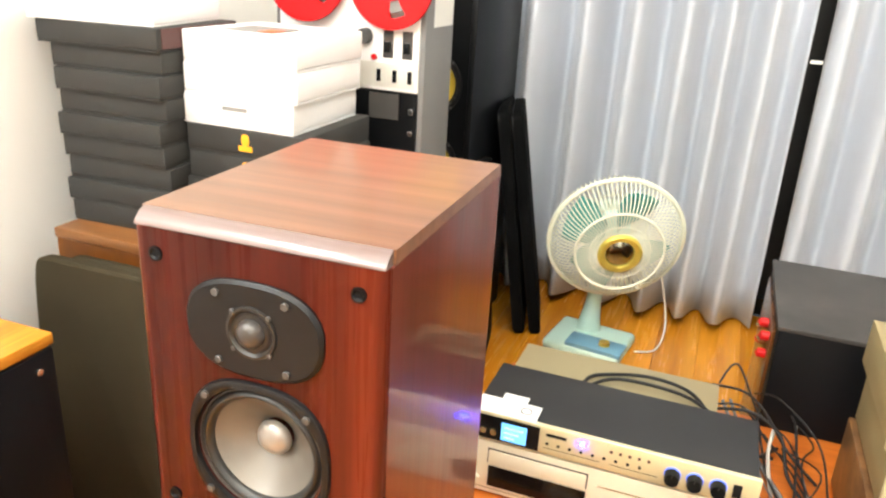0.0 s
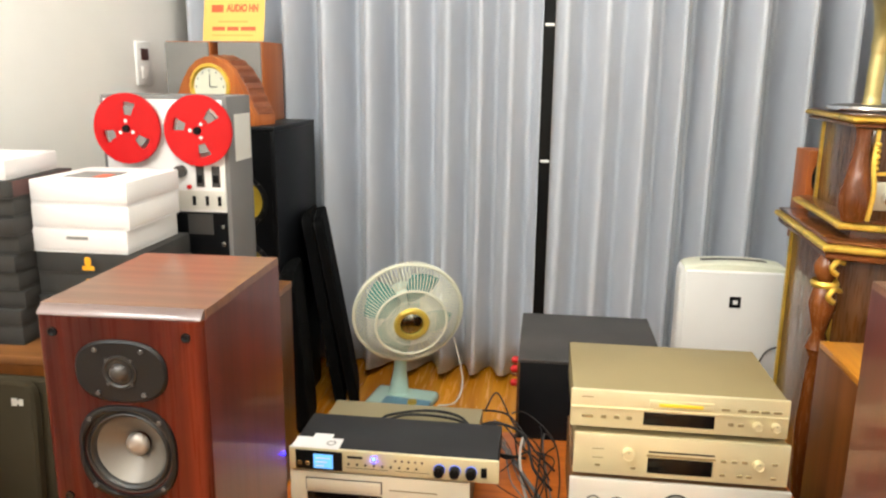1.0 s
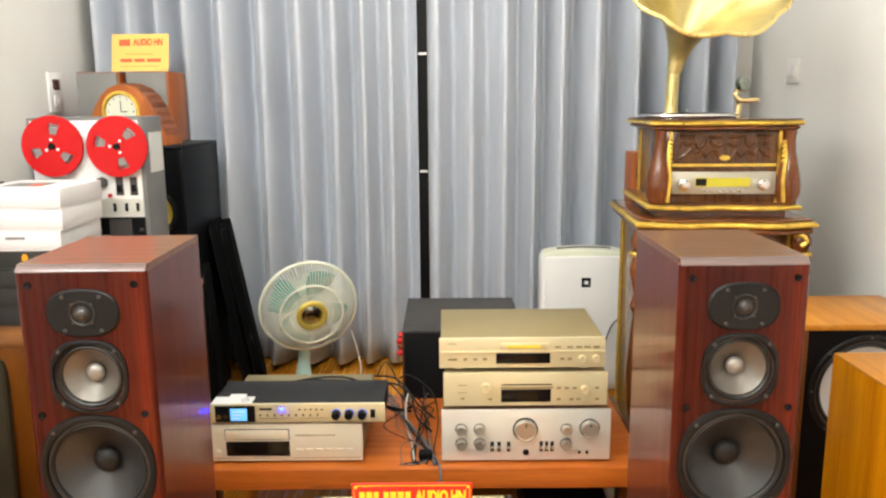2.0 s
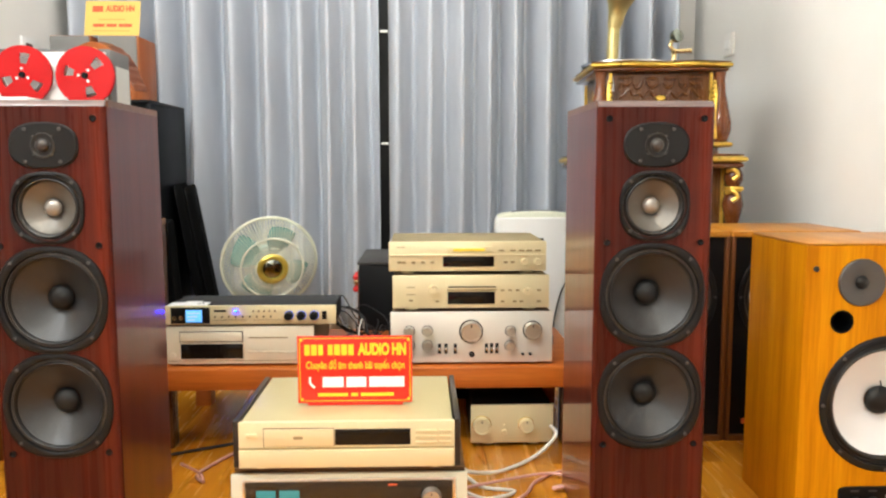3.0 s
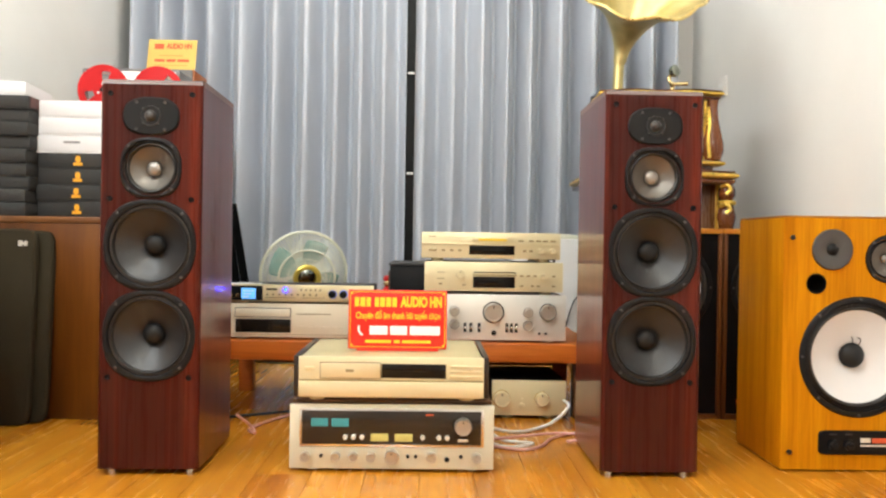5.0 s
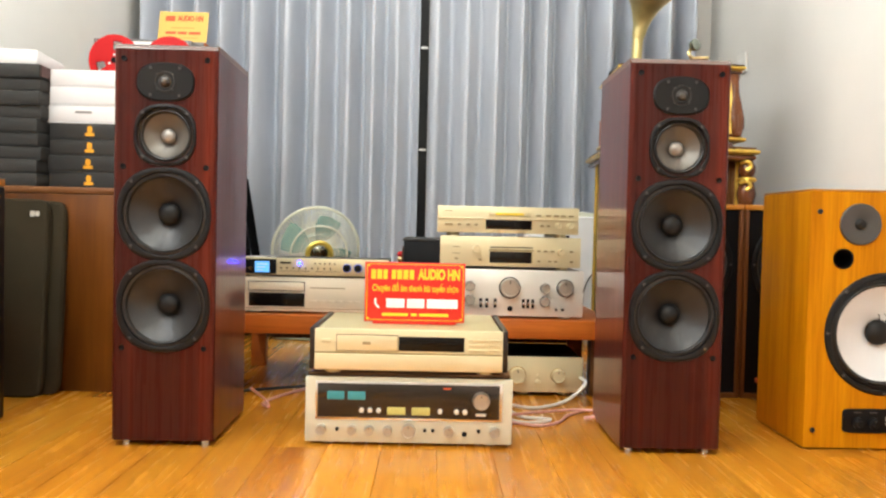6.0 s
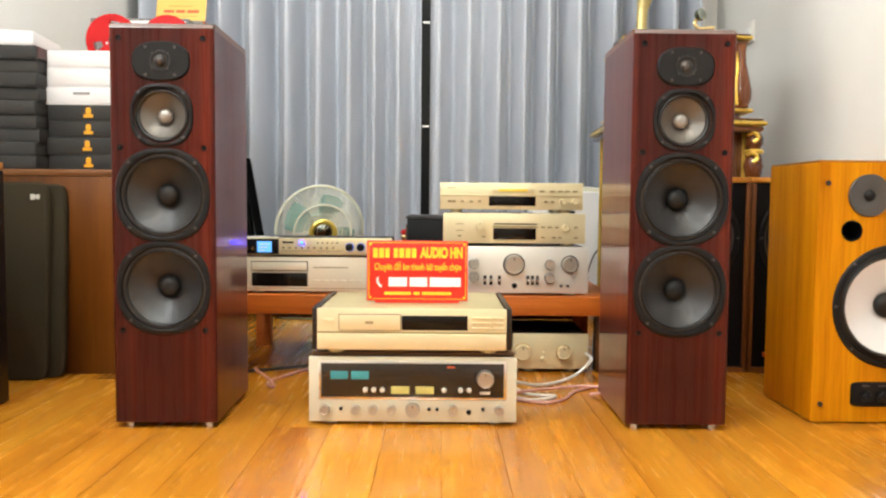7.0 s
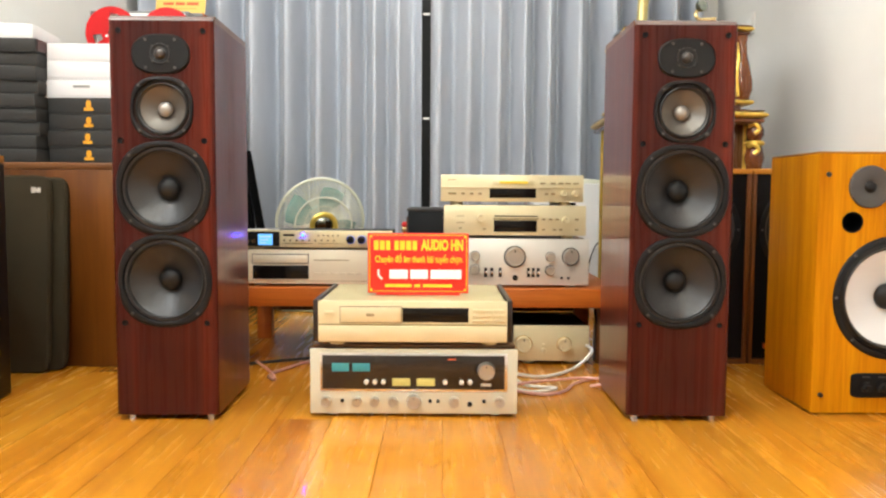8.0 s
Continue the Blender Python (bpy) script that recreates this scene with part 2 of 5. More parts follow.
CABLEBLACK = surface("black_cable_sheath", (0.010, 0.010, 0.011), 0.5, relief=0, spec=0.3)
CABLEGREY = surface("grey_cable_sheath", (0.13, 0.13, 0.135), 0.45, relief=0)
CABLEWHITE = surface("white_cable_sheath", (0.74, 0.71, 0.63), 0.45, relief=0)
PALECABLE = surface("pale_grey_cable_sheath", (0.42, 0.40, 0.37), 0.45, relief=0)
CABLEPINK = surface("pink_clear_speaker_wire", (0.68, 0.36, 0.30), 0.3, 0.2, relief=0)
LCDBLUE = glow("blue_lcd", (0.12, 0.42, 0.85), 0.95)
LEDBLUE = glow("blue_led", (0.001, 0.004, 1.0), 220.0)
RINGBLUE = glow("blue_knob_ring", (0.12, 0.22, 0.9), 0.6)
TEALDIAL = glow("teal_dial", (0.035, 0.22, 0.24), 0.22)
YELLOWMETER = glow("yellow_meter", (0.42, 0.36, 0.10), 0.35)
YELLOWLCD = glow("yellow_lcd", (0.50, 0.44, 0.03), 0.15)
DIFFUSER = glow("lamp_diffuser", (1.0, 0.97, 0.92), 3.0)
# tone of the unseen front wall, set by how much fill it bounces
FRONTPAINT = surface("fill_wall_paint", (0.58, 0.56, 0.53), 0.8, vary=0.05, scale=2.5)
NIGHT = surface("night_glass", (0.003, 0.003, 0.004), 0.5, vary=0.1, relief=0)


def curtain_material():
    m, nt, b = nodes_of("grey_blue_satin_curtain")
    v = coords(nt, (1, 1, 0.25))
    n1, n2 = noise_tex(nt, v, 5, 4), noise_tex(nt, coords(nt, (500, 500, 900)), 1.0, 2)
    link(nt, ramp(nt, n1, [(0.3, (0.405, 0.443, 0.513)), (0.7, (0.502, 0.537, 0.605))]), b.inputs["Base Color"])
    b.inputs["Roughness"].default_value, b.inputs["Sheen Weight"].default_value = 0.36, 0.3
    b.inputs["Specular IOR Level"].default_value = 0.55
    bump(nt, b, n2, 0.12, 0.0006)
    return m


CURTAIN = curtain_material()


# ---- mesh tools ----
PLACE = {}


def thing(name, label, category, at=(0, 0, 0), group="", kind=""):
    ob = new(name)
    ob.location = at
    ob.empty_display_size = 0.05
    PLACE[ob.name] = Matrix.Translation(at)
    return tagged(ob, label, category, group, kind)


def part(name, bm, material, parent=None, label="", sharp=38):
    """One mesh object out of a bmesh in world places, hung under a thing or a part."""
    base = PLACE[parent.name] if parent else Matrix()
    bm.transform(base.inverted())
    bmesh.ops.recalc_face_normals(bm, faces=bm.faces)
    me = bpy.data.meshes.new(name)
    bm.to_mesh(me)
    bm.free()
    me.materials.append(material)
    me.polygons.foreach_set("use_smooth", [True] * len(me.polygons))
    if sharp:
        me.set_sharp_from_angle(angle=radians(sharp))
    ob = new(name, me)
    if parent:
        ob.parent = parent
    PLACE[ob.name] = base
    return tagged(ob, label)


def structure(name, bm, material, label, category):
    return tagged(part(name, bm, material), label, category, kind="structure")


def box(x0, x1, y0, y1, z0, z1, bev=0.0, seg=2, bm=None, m=None):
    bm = bm or bmesh.new()
    vs = bmesh.ops.create_cube(bm, size=1.0)["verts"]
    for v in vs:
        v.co = Vector(((x0 + x1) / 2 + v.co.x * (x1 - x0), (y0 + y1) / 2 + v.co.y * (y1 - y0), (z0 + z1) / 2 + v.co.z * (z1 - z0)))
    made = vs
    if bev:
        es = list({e for v in vs for e in v.link_edges})
        made = bmesh.ops.bevel(bm, geom=es, offset=bev, segments=seg, profile=0.5, affect="EDGES")["verts"]
    if m is not None:
        bmesh.ops.transform(bm, matrix=m, verts=list(set(made)))
    return bm


def basis(axis):
    a = Vector(axis).normalized()
    u = a.orthogonal().normalized() if abs(a.y) < 0.99 else Vector((1, 0, 0))
    return a, u, a.cross(u)


def lathe(profile, at, axis=(0, -1, 0), seg=32, bm=None, lobes=0, lobe=0.0, lobe_from=1e9):
    """Turn (radius, height along the axis) round an axis through at. lobes: bulges of the outer radii."""
    bm = bm or bmesh.new()
    a, u, w = basis(axis)
    at = Vector(at)
    rings = []
    for r, h in profile:
        if r < 1e-6:
            rings.append([bm.verts.new(at + a * h)])
            continue
        ring = []
        for i in range(seg):
            t = 2 * math.pi * i / seg
            k = r * (1 + (lobe * math.cos(lobes * (t - math.pi / 4)) if lobes and r >= lobe_from else 0))
            ring.append(bm.verts.new(at + a * h + (u * math.cos(t) + w * math.sin(t)) * k))
        rings.append(ring)
    for p, q in zip(rings, rings[1:]):
        for i in range(seg):
            j = (i + 1) % seg
            f = [p[0], q[i], q[j]] if len(p) == 1 else [p[i], p[j], q[0]] if len(q) == 1 else [p[i], p[j], q[j], q[i]]
            if len(p) > 1 or len(q) > 1:
                bm.faces.new(f)
    return bm


def disc(at, r, h, axis=(0, -1, 0), seg=20, bev=0.15, bm=None):
    """A closed short cylinder with a softened front rim."""
    b = min(r, h) * bev
    return lathe([(0, 0), (r, 0), (r, h - b), (r - b, h), (0, h)], at, axis, seg, bm)


def outline(cx, cz, a, b, power, y0, y1, seg=40, bev=0.002, bm=None):
    """A plate with a superellipse outline in the x-z plane, from y0 (back) to y1 (front)."""
    bm = bm or bmesh.new()
    loops = []
    for y, s in ((y0, 0.0), (y1 + bev, 0.0), (y1, bev)):
        ring = []
        for i in range(seg):
            t = 2 * math.pi * i / seg
            c, d = math.cos(t), math.sin(t)
            ring.append(bm.verts.new((cx + (a - s) * math.copysign(abs(c) ** (2 / power), c), y, cz + (b - s) * math.copysign(abs(d) ** (2 / power), d))))
        loops.append(ring)
    for p, q in zip(loops, loops[1:]):
        for i in range(seg):
            bm.faces.new([p[i], p[(i + 1) % seg], q[(i + 1) % seg], q[i]])
    bm.faces.new(loops[0])
    bm.faces.new(loops[-1])
    return bm


def holed(x0, x1, z0, z1, y, holes, depth=0.06, bm=None):
    """A baffle in the plane y, cut into bands, each with one round hole (cx, cz, r) with a wall behind it."""
    bm = bm or bmesh.new()
    cuts = [z0] + [(a[1] + a[2] + b[1] - b[2]) / 2 for a, b in zip(holes[1:], holes)][::-1] + [z1] if holes else [z0, z1]
    rows = holes[::-1]
    for k, (cx, cz, r) in enumerate(rows):
        lo, hi = cuts[k], cuts[k + 1]
        angs = [2 * math.pi * i / 32 for i in range(32)] + [math.atan2(c - cz, d - cx) % (2 * math.pi) for c in (lo, hi) for d in (x0, x1)]
        angs.sort()
        inner, outer, back = [], [], []
        for t in angs:
            c, s = math.cos(t), math.sin(t)
            d = min(((x1 if c > 0 else x0) - cx) / c if abs(c) > 1e-9 else 9, ((hi if s > 0 else lo) - cz) / s if abs(s) > 1e-9 else 9)
            inner.append(bm.verts.new((cx + r * c, y, cz + r * s)))
            outer.append(bm.verts.new((cx + d * c, y, cz + d * s)))
            back.append(bm.verts.new((cx + r * c, y + depth, cz + r * s)))
        n = len(angs)
        for i in range(n):
            j = (i + 1) % n
            bm.faces.new([inner[i], inner[j], outer[j], outer[i]])
            bm.faces.new([inner[i], back[i], back[j], inner[j]])
        bm.faces.new(back)
    bmesh.ops.remove_doubles(bm, verts=bm.verts, dist=1e-5)
    return bm


def tube(points, r, seg=8, bm=None, smooth=6):
    """A round cable through the points."""
    bm = bm or bmesh.new()
    ps = [Vector(p) for p in points]
    path = []
    for i in range(len(ps) - 1):
        p0, p1, p2, p3 = ps[max(0, i - 1)], ps[i], ps[i + 1], ps[min(len(ps) - 1, i + 2)]
        for k in range(smooth):
            t = k / smooth
            path.append(0.5 * ((2 * p1) + (p2 - p0) * t + (2 * p0 - 5 * p1 + 4 * p2 - p3) * t * t + (3 * p1 - p0 - 3 * p2 + p3) * t ** 3))
    path.append(ps[-1])
    prev, u = None, None
    for i, p in enumerate(path):
        d = (path[min(i + 1, len(path) - 1)] - path[max(i - 1, 0)]).normalized()
        u = d.orthogonal().normalized() if u is None else (u - d * u.dot(d)).normalized()
        w = d.cross(u)
        ring = [bm.verts.new(p + (u * math.cos(2 * math.pi * k / seg) + w * math.sin(2 * math.pi * k / seg)) * r) for k in range(seg)]
        if prev:
            for k in range(seg):
                bm.faces.new([prev[k], prev[(k + 1) % seg], ring[(k + 1) % seg], ring[k]])
        else:
            bm.faces.new(ring)
        prev = ring
    bm.faces.new(prev)
    return bm


def prism(points, x0, x1):
    """A closed outline of (y, z) drawn out from x0 to x1."""
    bm = bmesh.new()
    a, b = [bm.verts.new((x0, y, z)) for y, z in points], [bm.verts.new((x1, y, z)) for y, z in points]
    n = len(points)
    for i in range(n):
        bm.faces.new([a[i], a[(i + 1) % n], b[(i + 1) % n], b[i]])
    bm.faces.new(a)
    bm.faces.new(b)
    return bm


def letters(text, parent, material, size, m, squeeze=1.0, name="lettering", bold=0.045):
    """Words in the built-in font as a thin mesh, centred on the pose m."""
    cu = bpy.data.curves.new("letters", "FONT")
    cu.body, cu.size, cu.extrude, cu.align_x, cu.align_y = text, size, 0.0004, "CENTER", "CENTER"
    cu.offset = size * bold
    ob = bpy.data.objects.new("letters", cu)
    me = bpy.data.meshes.new_from_object(ob)
    bpy.data.objects.remove(ob)
    bm = bmesh.new()
    bm.from_mesh(me)
    bpy.data.meshes.remove(me)
    bm.transform(m @ Matrix.Diagonal((squeeze, 1, 1, 1)))
    return part(name, bm, material, parent)


# ---- the room ----
T = 0.12
structure("floor", box(XL, XR, YF, YB, -0.1, -0.004), FLOORWOOD, "honey-coloured wooden plank floor", "floor")
structure("ceiling", box(XL - T, XR + T, YF - T, YB + T, ZC, ZC + 0.1), CEIL, "plain white ceiling", "ceiling")
structure("wall_left", box(XL - T, XL, YF, YB, 0, ZC), PAINT, "cream-white painted plaster wall", "wall")
structure("wall_right", box(XR, XR + T, YF, YB, 0, ZC), PAINT, "cream-white painted plaster wall", "wall")
# assumed wall behind the camera, pale to return light to the room
structure("wall_front", box(XL - T, XR + T, YF - T, YF, 0, ZC), FRONTPAINT, "unseen pale wall that bounces fill light", "wall")
wb = box(XL - T, -0.75, YB, YB + T, 0, ZC)
box(1.2, XR + T, YB, YB + T, 0, ZC, bm=wb)
box(-0.75, 1.2, YB, YB + T, 2.35, ZC, bm=wb)
structure("wall_back", wb, PAINT, "cream-white wall with a window opening behind the curtains", "wall")
win = thing("window_1", "tall dark window behind drawn curtains", "window", (0.22, YB, 0), kind="structure")
wf = box(-0.75, 1.2, YB + 0.02, YB + 0.08, 2.29, 2.35)
box(-0.75, 1.2, YB + 0.02, YB + 0.08, 0.0, 0.06, bm=wf)
for fx in (-0.75, 0.30, 1.14):
    box(fx, fx + 0.06, YB + 0.02, YB + 0.08, 0.06, 2.29, bm=wf)
part("window_frame", wf, BLACK, win)
for px0, px1 in ((-0.69, 0.30), (0.36, 1.14)):
    part("pane", box(px0, px1, YB + 0.045, YB + 0.055, 0.06, 2.29), NIGHT, win)

for lx, ly, watts, tone in LAMPS:
    # fixtures out of view; the rearmost belongs to the added fill lamp
    lamp = thing("ceiling_light", "unseen white ceiling tube lamp, switched on", "lamp", (lx, ly, ZC), "ceiling lamps")
    part("housing", box(lx - 0.6, lx + 0.6, ly - 0.03, ly + 0.03, ZC - 0.05, ZC, 0.004), WHITEPLASTIC, lamp)
    part("tube", tube([(lx - 0.58, ly, ZC - 0.075), (lx + 0.58, ly, ZC - 0.075)], 0.013, 12, smooth=1), DIFFUSER, lamp)
    for ex in (lx - 0.59, lx + 0.59):
        part("socket", box(ex - 0.012, ex + 0.012, ly - 0.016, ly + 0.016, ZC - 0.095, ZC - 0.05, 0.002), WHITEPLASTIC, lamp)


wl = thing("wall_light", "white tube lamp fixed to the wall, switched on", "lamp", WALL_LAMP)
part("housing", box(XL, XL + 0.05, -1.2, 0.0, 1.97, 2.03, 0.004), WHITEPLASTIC, wl)
part("tube", tube([(XL + 0.075, -1.18, 2.0), (XL + 0.075, -0.02, 2.0)], 0.013, 12, smooth=1), DIFFUSER, wl)
for ey in (-1.19, -0.01):
    part("socket", box(XL + 0.05, XL + 0.095, ey - 0.012, ey + 0.012, 1.984, 2.016, 0.002), WHITEPLASTIC, wl)


def curtain(name, x0, x1, seed, label):
    xs, ph = [], [0.0]
    n = int((x1 - x0) / 0.0075)
    for i in range(n + 1):
        u = i / n * (x1 - x0)
        wave = 0.140 + 0.022 * math.sin(7.3 * u + seed) + 0.012 * math.sin(15.1 * u + 2 * seed)
        xs.append(x0 + u)
        ph.append(ph[-1] + (x1 - x0) / n / wave * 2 * math.pi)
    zs = [0.022 + 2.578 * k / 22 for k in range(23)]
    bm = bmesh.new()
    grid = []
    for z in zs:
        row = []
        for i, x in enumerate(xs):
            drift = 0.35 * math.sin(1.1 * z + 2.3 * x + seed) * (1 - z / 2.8)
            s = math.sin(ph[i] + drift)
            amp = 0.086 + 0.016 * math.sin(5.1 * x + 0.6 * z + seed)
            y = 2.472 - amp * (s + 0.10 * math.sin(2 * ph[i] + 1.3 + 0.4 * z) + 0.03 * math.sin(3 * ph[i] + 2.2 * x))
            hem = 0.014 * s if z < 0.1 else 0.0
            row.append(bm.verts.new((x + 0.006 * math.cos(ph[i] + drift), y, z + hem)))
        grid.append(row)
    for a, b in zip(grid, grid[1:]):
        for i in range(n):
            bm.faces.new([a[i], a[i + 1], b[i + 1], b[i]])
    ob = part(name, bm, CURTAIN, sharp=0)
    sol = ob.modifiers.new("cloth", "SOLIDIFY")
    sol.thickness = 0.0025
    return tagged(ob, label, "curtain", "window curtains")


curtain("curtain", -1.15, 0.192, 3, "grey-blue satin curtain hanging in deep folds to the floor")
curtain("curtain", 0.236, 1.53, 8, "grey-blue satin curtain hanging in deep folds, drawn almost shut")
rod = thing("curtain_rod", "plain metal curtain rod above the window", "curtain rod", (0.2, 2.5, 2.62))
part("rod", tube([(-1.17, 2.5, 2.61), (1.645, 2.5, 2.61)], 0.012, smooth=1), CHROME, rod)
for hx in (-1.15, 0.2, 1.62):
    part("bracket", box(hx - 0.008, hx + 0.008, 2.5, YB, 2.60, 2.63), CHROME, rod)
for hz in (0.875, 1.365):
    hook = thing("curtain_clip", "small pale clip bridging the gap between two curtains", "clip", (0.22, 2.46, hz), "curtain clips")
    part("bar", box(0.204, 0.238, 2.455, 2.463, hz - 0.005, hz + 0.005, 0.002), WHITEPLASTIC, hook)


def wall_plate(x, y, z, h, side, rows):
    sw = thing("wall_switch", "white plastic wall switch plate", "switch", (x, y, z), "wall switches")
    s = 1 if side == "left" else -1
    part("plate", box(*sorted((x, x + s * 0.010)), y - 0.05, y + 0.05, z - h / 2, z + h / 2, 0.003), WHITEPLASTIC if side == "left" else PAINT, sw)
    for k in range(rows):
        zc = z + (k - (rows - 1) / 2) * 0.062
        part("rocker", box(*sorted((x + s * 0.009, x + s * 0.014)), y - 0.024, y + 0.024, zc - 0.02, zc + 0.02, 0.002), WHITEPLASTIC if k == 0 else REDDISHCARD if side == "left" else PAINT, sw)
    return sw


wall_plate(XL, 2.19, 1.215, 0.15, "left", 2)
wall_plate(XR, 2.2, 1.27, 0.09, "right", 1)


# ---- loudspeakers ----
def driver(parent, cx, cz, y, R, cone, cap, rcap, deep, name="woofer", lobe=0.03, screws=4, inner=0.86, edge=0.76, trim=None):
    """A cone driver in a baffle at the plane y: flange, edge ring, rubber roll, cone and cap (front towards -y)."""
    at, back = (cx, y, cz), (0, 1, 0)
    ri, rc = R * inner, R * edge
    rt, wide = ri - R * 0.022, ri - R * 0.044 - rc
    flange = [(R, 0.003), (R, -0.0015), (R * 0.988, -0.0036), (R * 0.96, -0.0046), (R * 0.905, -0.0048), (ri + R * 0.012, -0.0036), (ri, -0.0010), (ri - R * 0.004, 0.0060)]
    fr = part(name, lathe(flange, at, back, 48, lobes=4, lobe=lobe, lobe_from=R * 0.90), FRAME, parent)
    # thin ring; in its default grey it draws the surround's edge highlight
    part("edge_ring", lathe([(ri - R * 0.002, 0.0050), (rt, 0.0006), (rt - R * 0.014, 0.0000), (rt - R * 0.022, 0.0046)], at, back, 48), trim or RINGGREY, fr)
    roll = [(rc + wide * (1 - k / 6), 0.0046 - 0.0052 * math.sin(math.pi * k / 6)) for k in range(7)]
    part("surround", lathe(roll + [(rc - R * 0.004, 0.0070)], at, back, 48), RUBBER, fr)
    prof = [(rc, 0.0060)] + [(rc + (rcap * 0.9 - rc) * k / 7, 0.0060 + deep * (k / 7) ** 0.86) for k in range(1, 8)]
    part("cone", lathe(prof, at, back, 48), cone, fr)
    part("dust_cap", lathe([(rcap, deep * 0.97)] + [(rcap * math.cos(k * math.pi / 12), deep * 0.97 - rcap * 0.62 * math.sin(k * math.pi / 12)) for k in range(1, 6)] + [(0, deep * 0.97 - rcap * 0.62)], at, back, 28), cap, fr)
    for k in range(screws):
        t = math.pi / 4 + 2 * math.pi * k / screws
        part("screw", disc((cx + R * 0.955 * math.cos(t), y - 0.0040, cz + R * 0.955 * math.sin(t)), 0.0036, 0.003, seg=10), GREYPLATE, fr)
    return fr


def tower(m):
    t = thing("tower_speaker", "tall rosewood-veneered tower loudspeaker with four bare drivers", "loudspeaker", (0, 0, 0), "pair of tower speakers")
    W, D, H, TOP, RND = 0.1135, 0.302, 0.8960, 0.8832, 0.010
    drv = [(0, 0.816, 0.030), (0, 0.696, 0.0612), (0, 0.5205, 0.0985), (0, 0.3155, 0.0985)]
    for side in (-1, 1):
        part("side_panel", box(*sorted((side * W, side * (W - 0.018))), RND - 0.001, D, 0.012, TOP), ROSE_SIDE_LIT, t)
    part("back_panel", box(-W + 0.018, W - 0.018, D - 0.018, D - 0.001, 0.012, TOP), ROSE_SIDE_LIT, t)
    part("bottom_panel", box(-W + 0.018, W - 0.018, 0.004, D - 0.02, 0.012, 0.03), ROSE_SIDE_LIT, t)
    bf = holed(-W + RND, W - RND, 0.014, TOP, -0.001, drv)
    for side in (-1, 1):
        cols = [[bf.verts.new((side * (W - RND + RND * math.sin(a)), RND - 0.001 - RND * math.cos(a), zz)) for zz in (0.014, 0.30, 0.60, TOP)] for a in (math.pi / 16 * k for k in range(9))]
        for p, q in zip(cols, cols[1:]):
            for k in range(3):
                bf.faces.new([p[k], q[k], q[k + 1], p[k + 1]])
    bmesh.ops.remove_doubles(bf, verts=bf.verts, dist=1e-5)
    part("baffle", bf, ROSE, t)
    part("top_panel", prism([(0.0140, TOP + 0.0003), (0.0140, H), (D - 0.003, H), (D, H - 0.003), (D, TOP + 0.0003)], -W, W), ROSE_TOP_SHEEN, t)
    part("front_edge", prism([(0.0, TOP + 0.0003), (0.0, TOP + 0.001), (0.0020, TOP + 0.0042), (0.007, TOP + 0.0092), (0.0138, H - 0.0002), (0.0138, TOP + 0.0003)], -W + 0.002, W - 0.002), ROSE_EDGE, t, "pale bevelled front edge")
    driver(t, 0, 0.3155, -0.001, 0.1062, CONE, CAP, 0.0245, 0.040, lobe=0.026)
    driver(t, 0, 0.5205, -0.001, 0.1062, CONE, CAP, 0.0245, 0.040, lobe=0.026)
    driver(t, 0, 0.6950, -0.001, 0.0712, SILVERCONE, SILVERCAP, 0.0170, 0.026, "midrange", 0.040, inner=0.87, edge=0.69)
    tz = 0.8115
    tp = part("tweeter", outline(0, tz, 0.0630, 0.0430, 2.5, 0.0, -0.0065, 56, bev=0.003), FRAME, t)
    part("waveguide", lathe([(0.0235, 0.0062), (0.0228, 0.0082), (0.0205, 0.0084), (0.0175, 0.0060), (0.0150, 0.0030)], (0, 0, tz), seg=32), RUBBER, tp)
    part("throat", lathe([(0.0160, 0.0066), (0, 0.0066)], (0, 0, tz), seg=28), RUBBER, tp)
    part("dome", lathe([(0.0125, 0.0068), (0.0116, 0.011), (0.0085, 0.0145), (0.0045, 0.0163), (0, 0.0167)], (0, 0, tz), seg=24), DOME, tp)
    for sx in (-1, 1):
        for dz in (0.0300, -0.0300):
            part("screw", disc((sx * 0.0315, -0.006, tz + dz), 0.0034, 0.003, seg=10), GREYPLATE, tp)
        for dz in (0.0165, -0.0165):
            part("screw", disc((sx * 0.0165, -0.006, tz + dz), 0.0022, 0.003, seg=8), GREYPLATE, tp)
        for gx, gz in ((0.0910, 0.8615), (0.0910, 0.6245), (0.0905, 0.2215)):
            part("grille_socket", lathe([(0.0064, 0), (0.0064, 0.002), (0.0048, 0.002), (0.0034, 0.0004), (0, 0.0004)], (sx * gx, -0.001, gz), seg=14), BLACK, t)
        for fy in (0.03, D - 0.03):
            part("foot", disc((sx * 0.088, fy, 0.0), 0.011, 0.0125, (0, 0, 1), 14), CHROME, t)
    t.matrix_world = m
    return t


left_tower = tower(pose(-0.3165, 0.455, 0, 0, 0, 1.2))
copy_thing(left_tower, pose(0.8305, 0.466, 0))


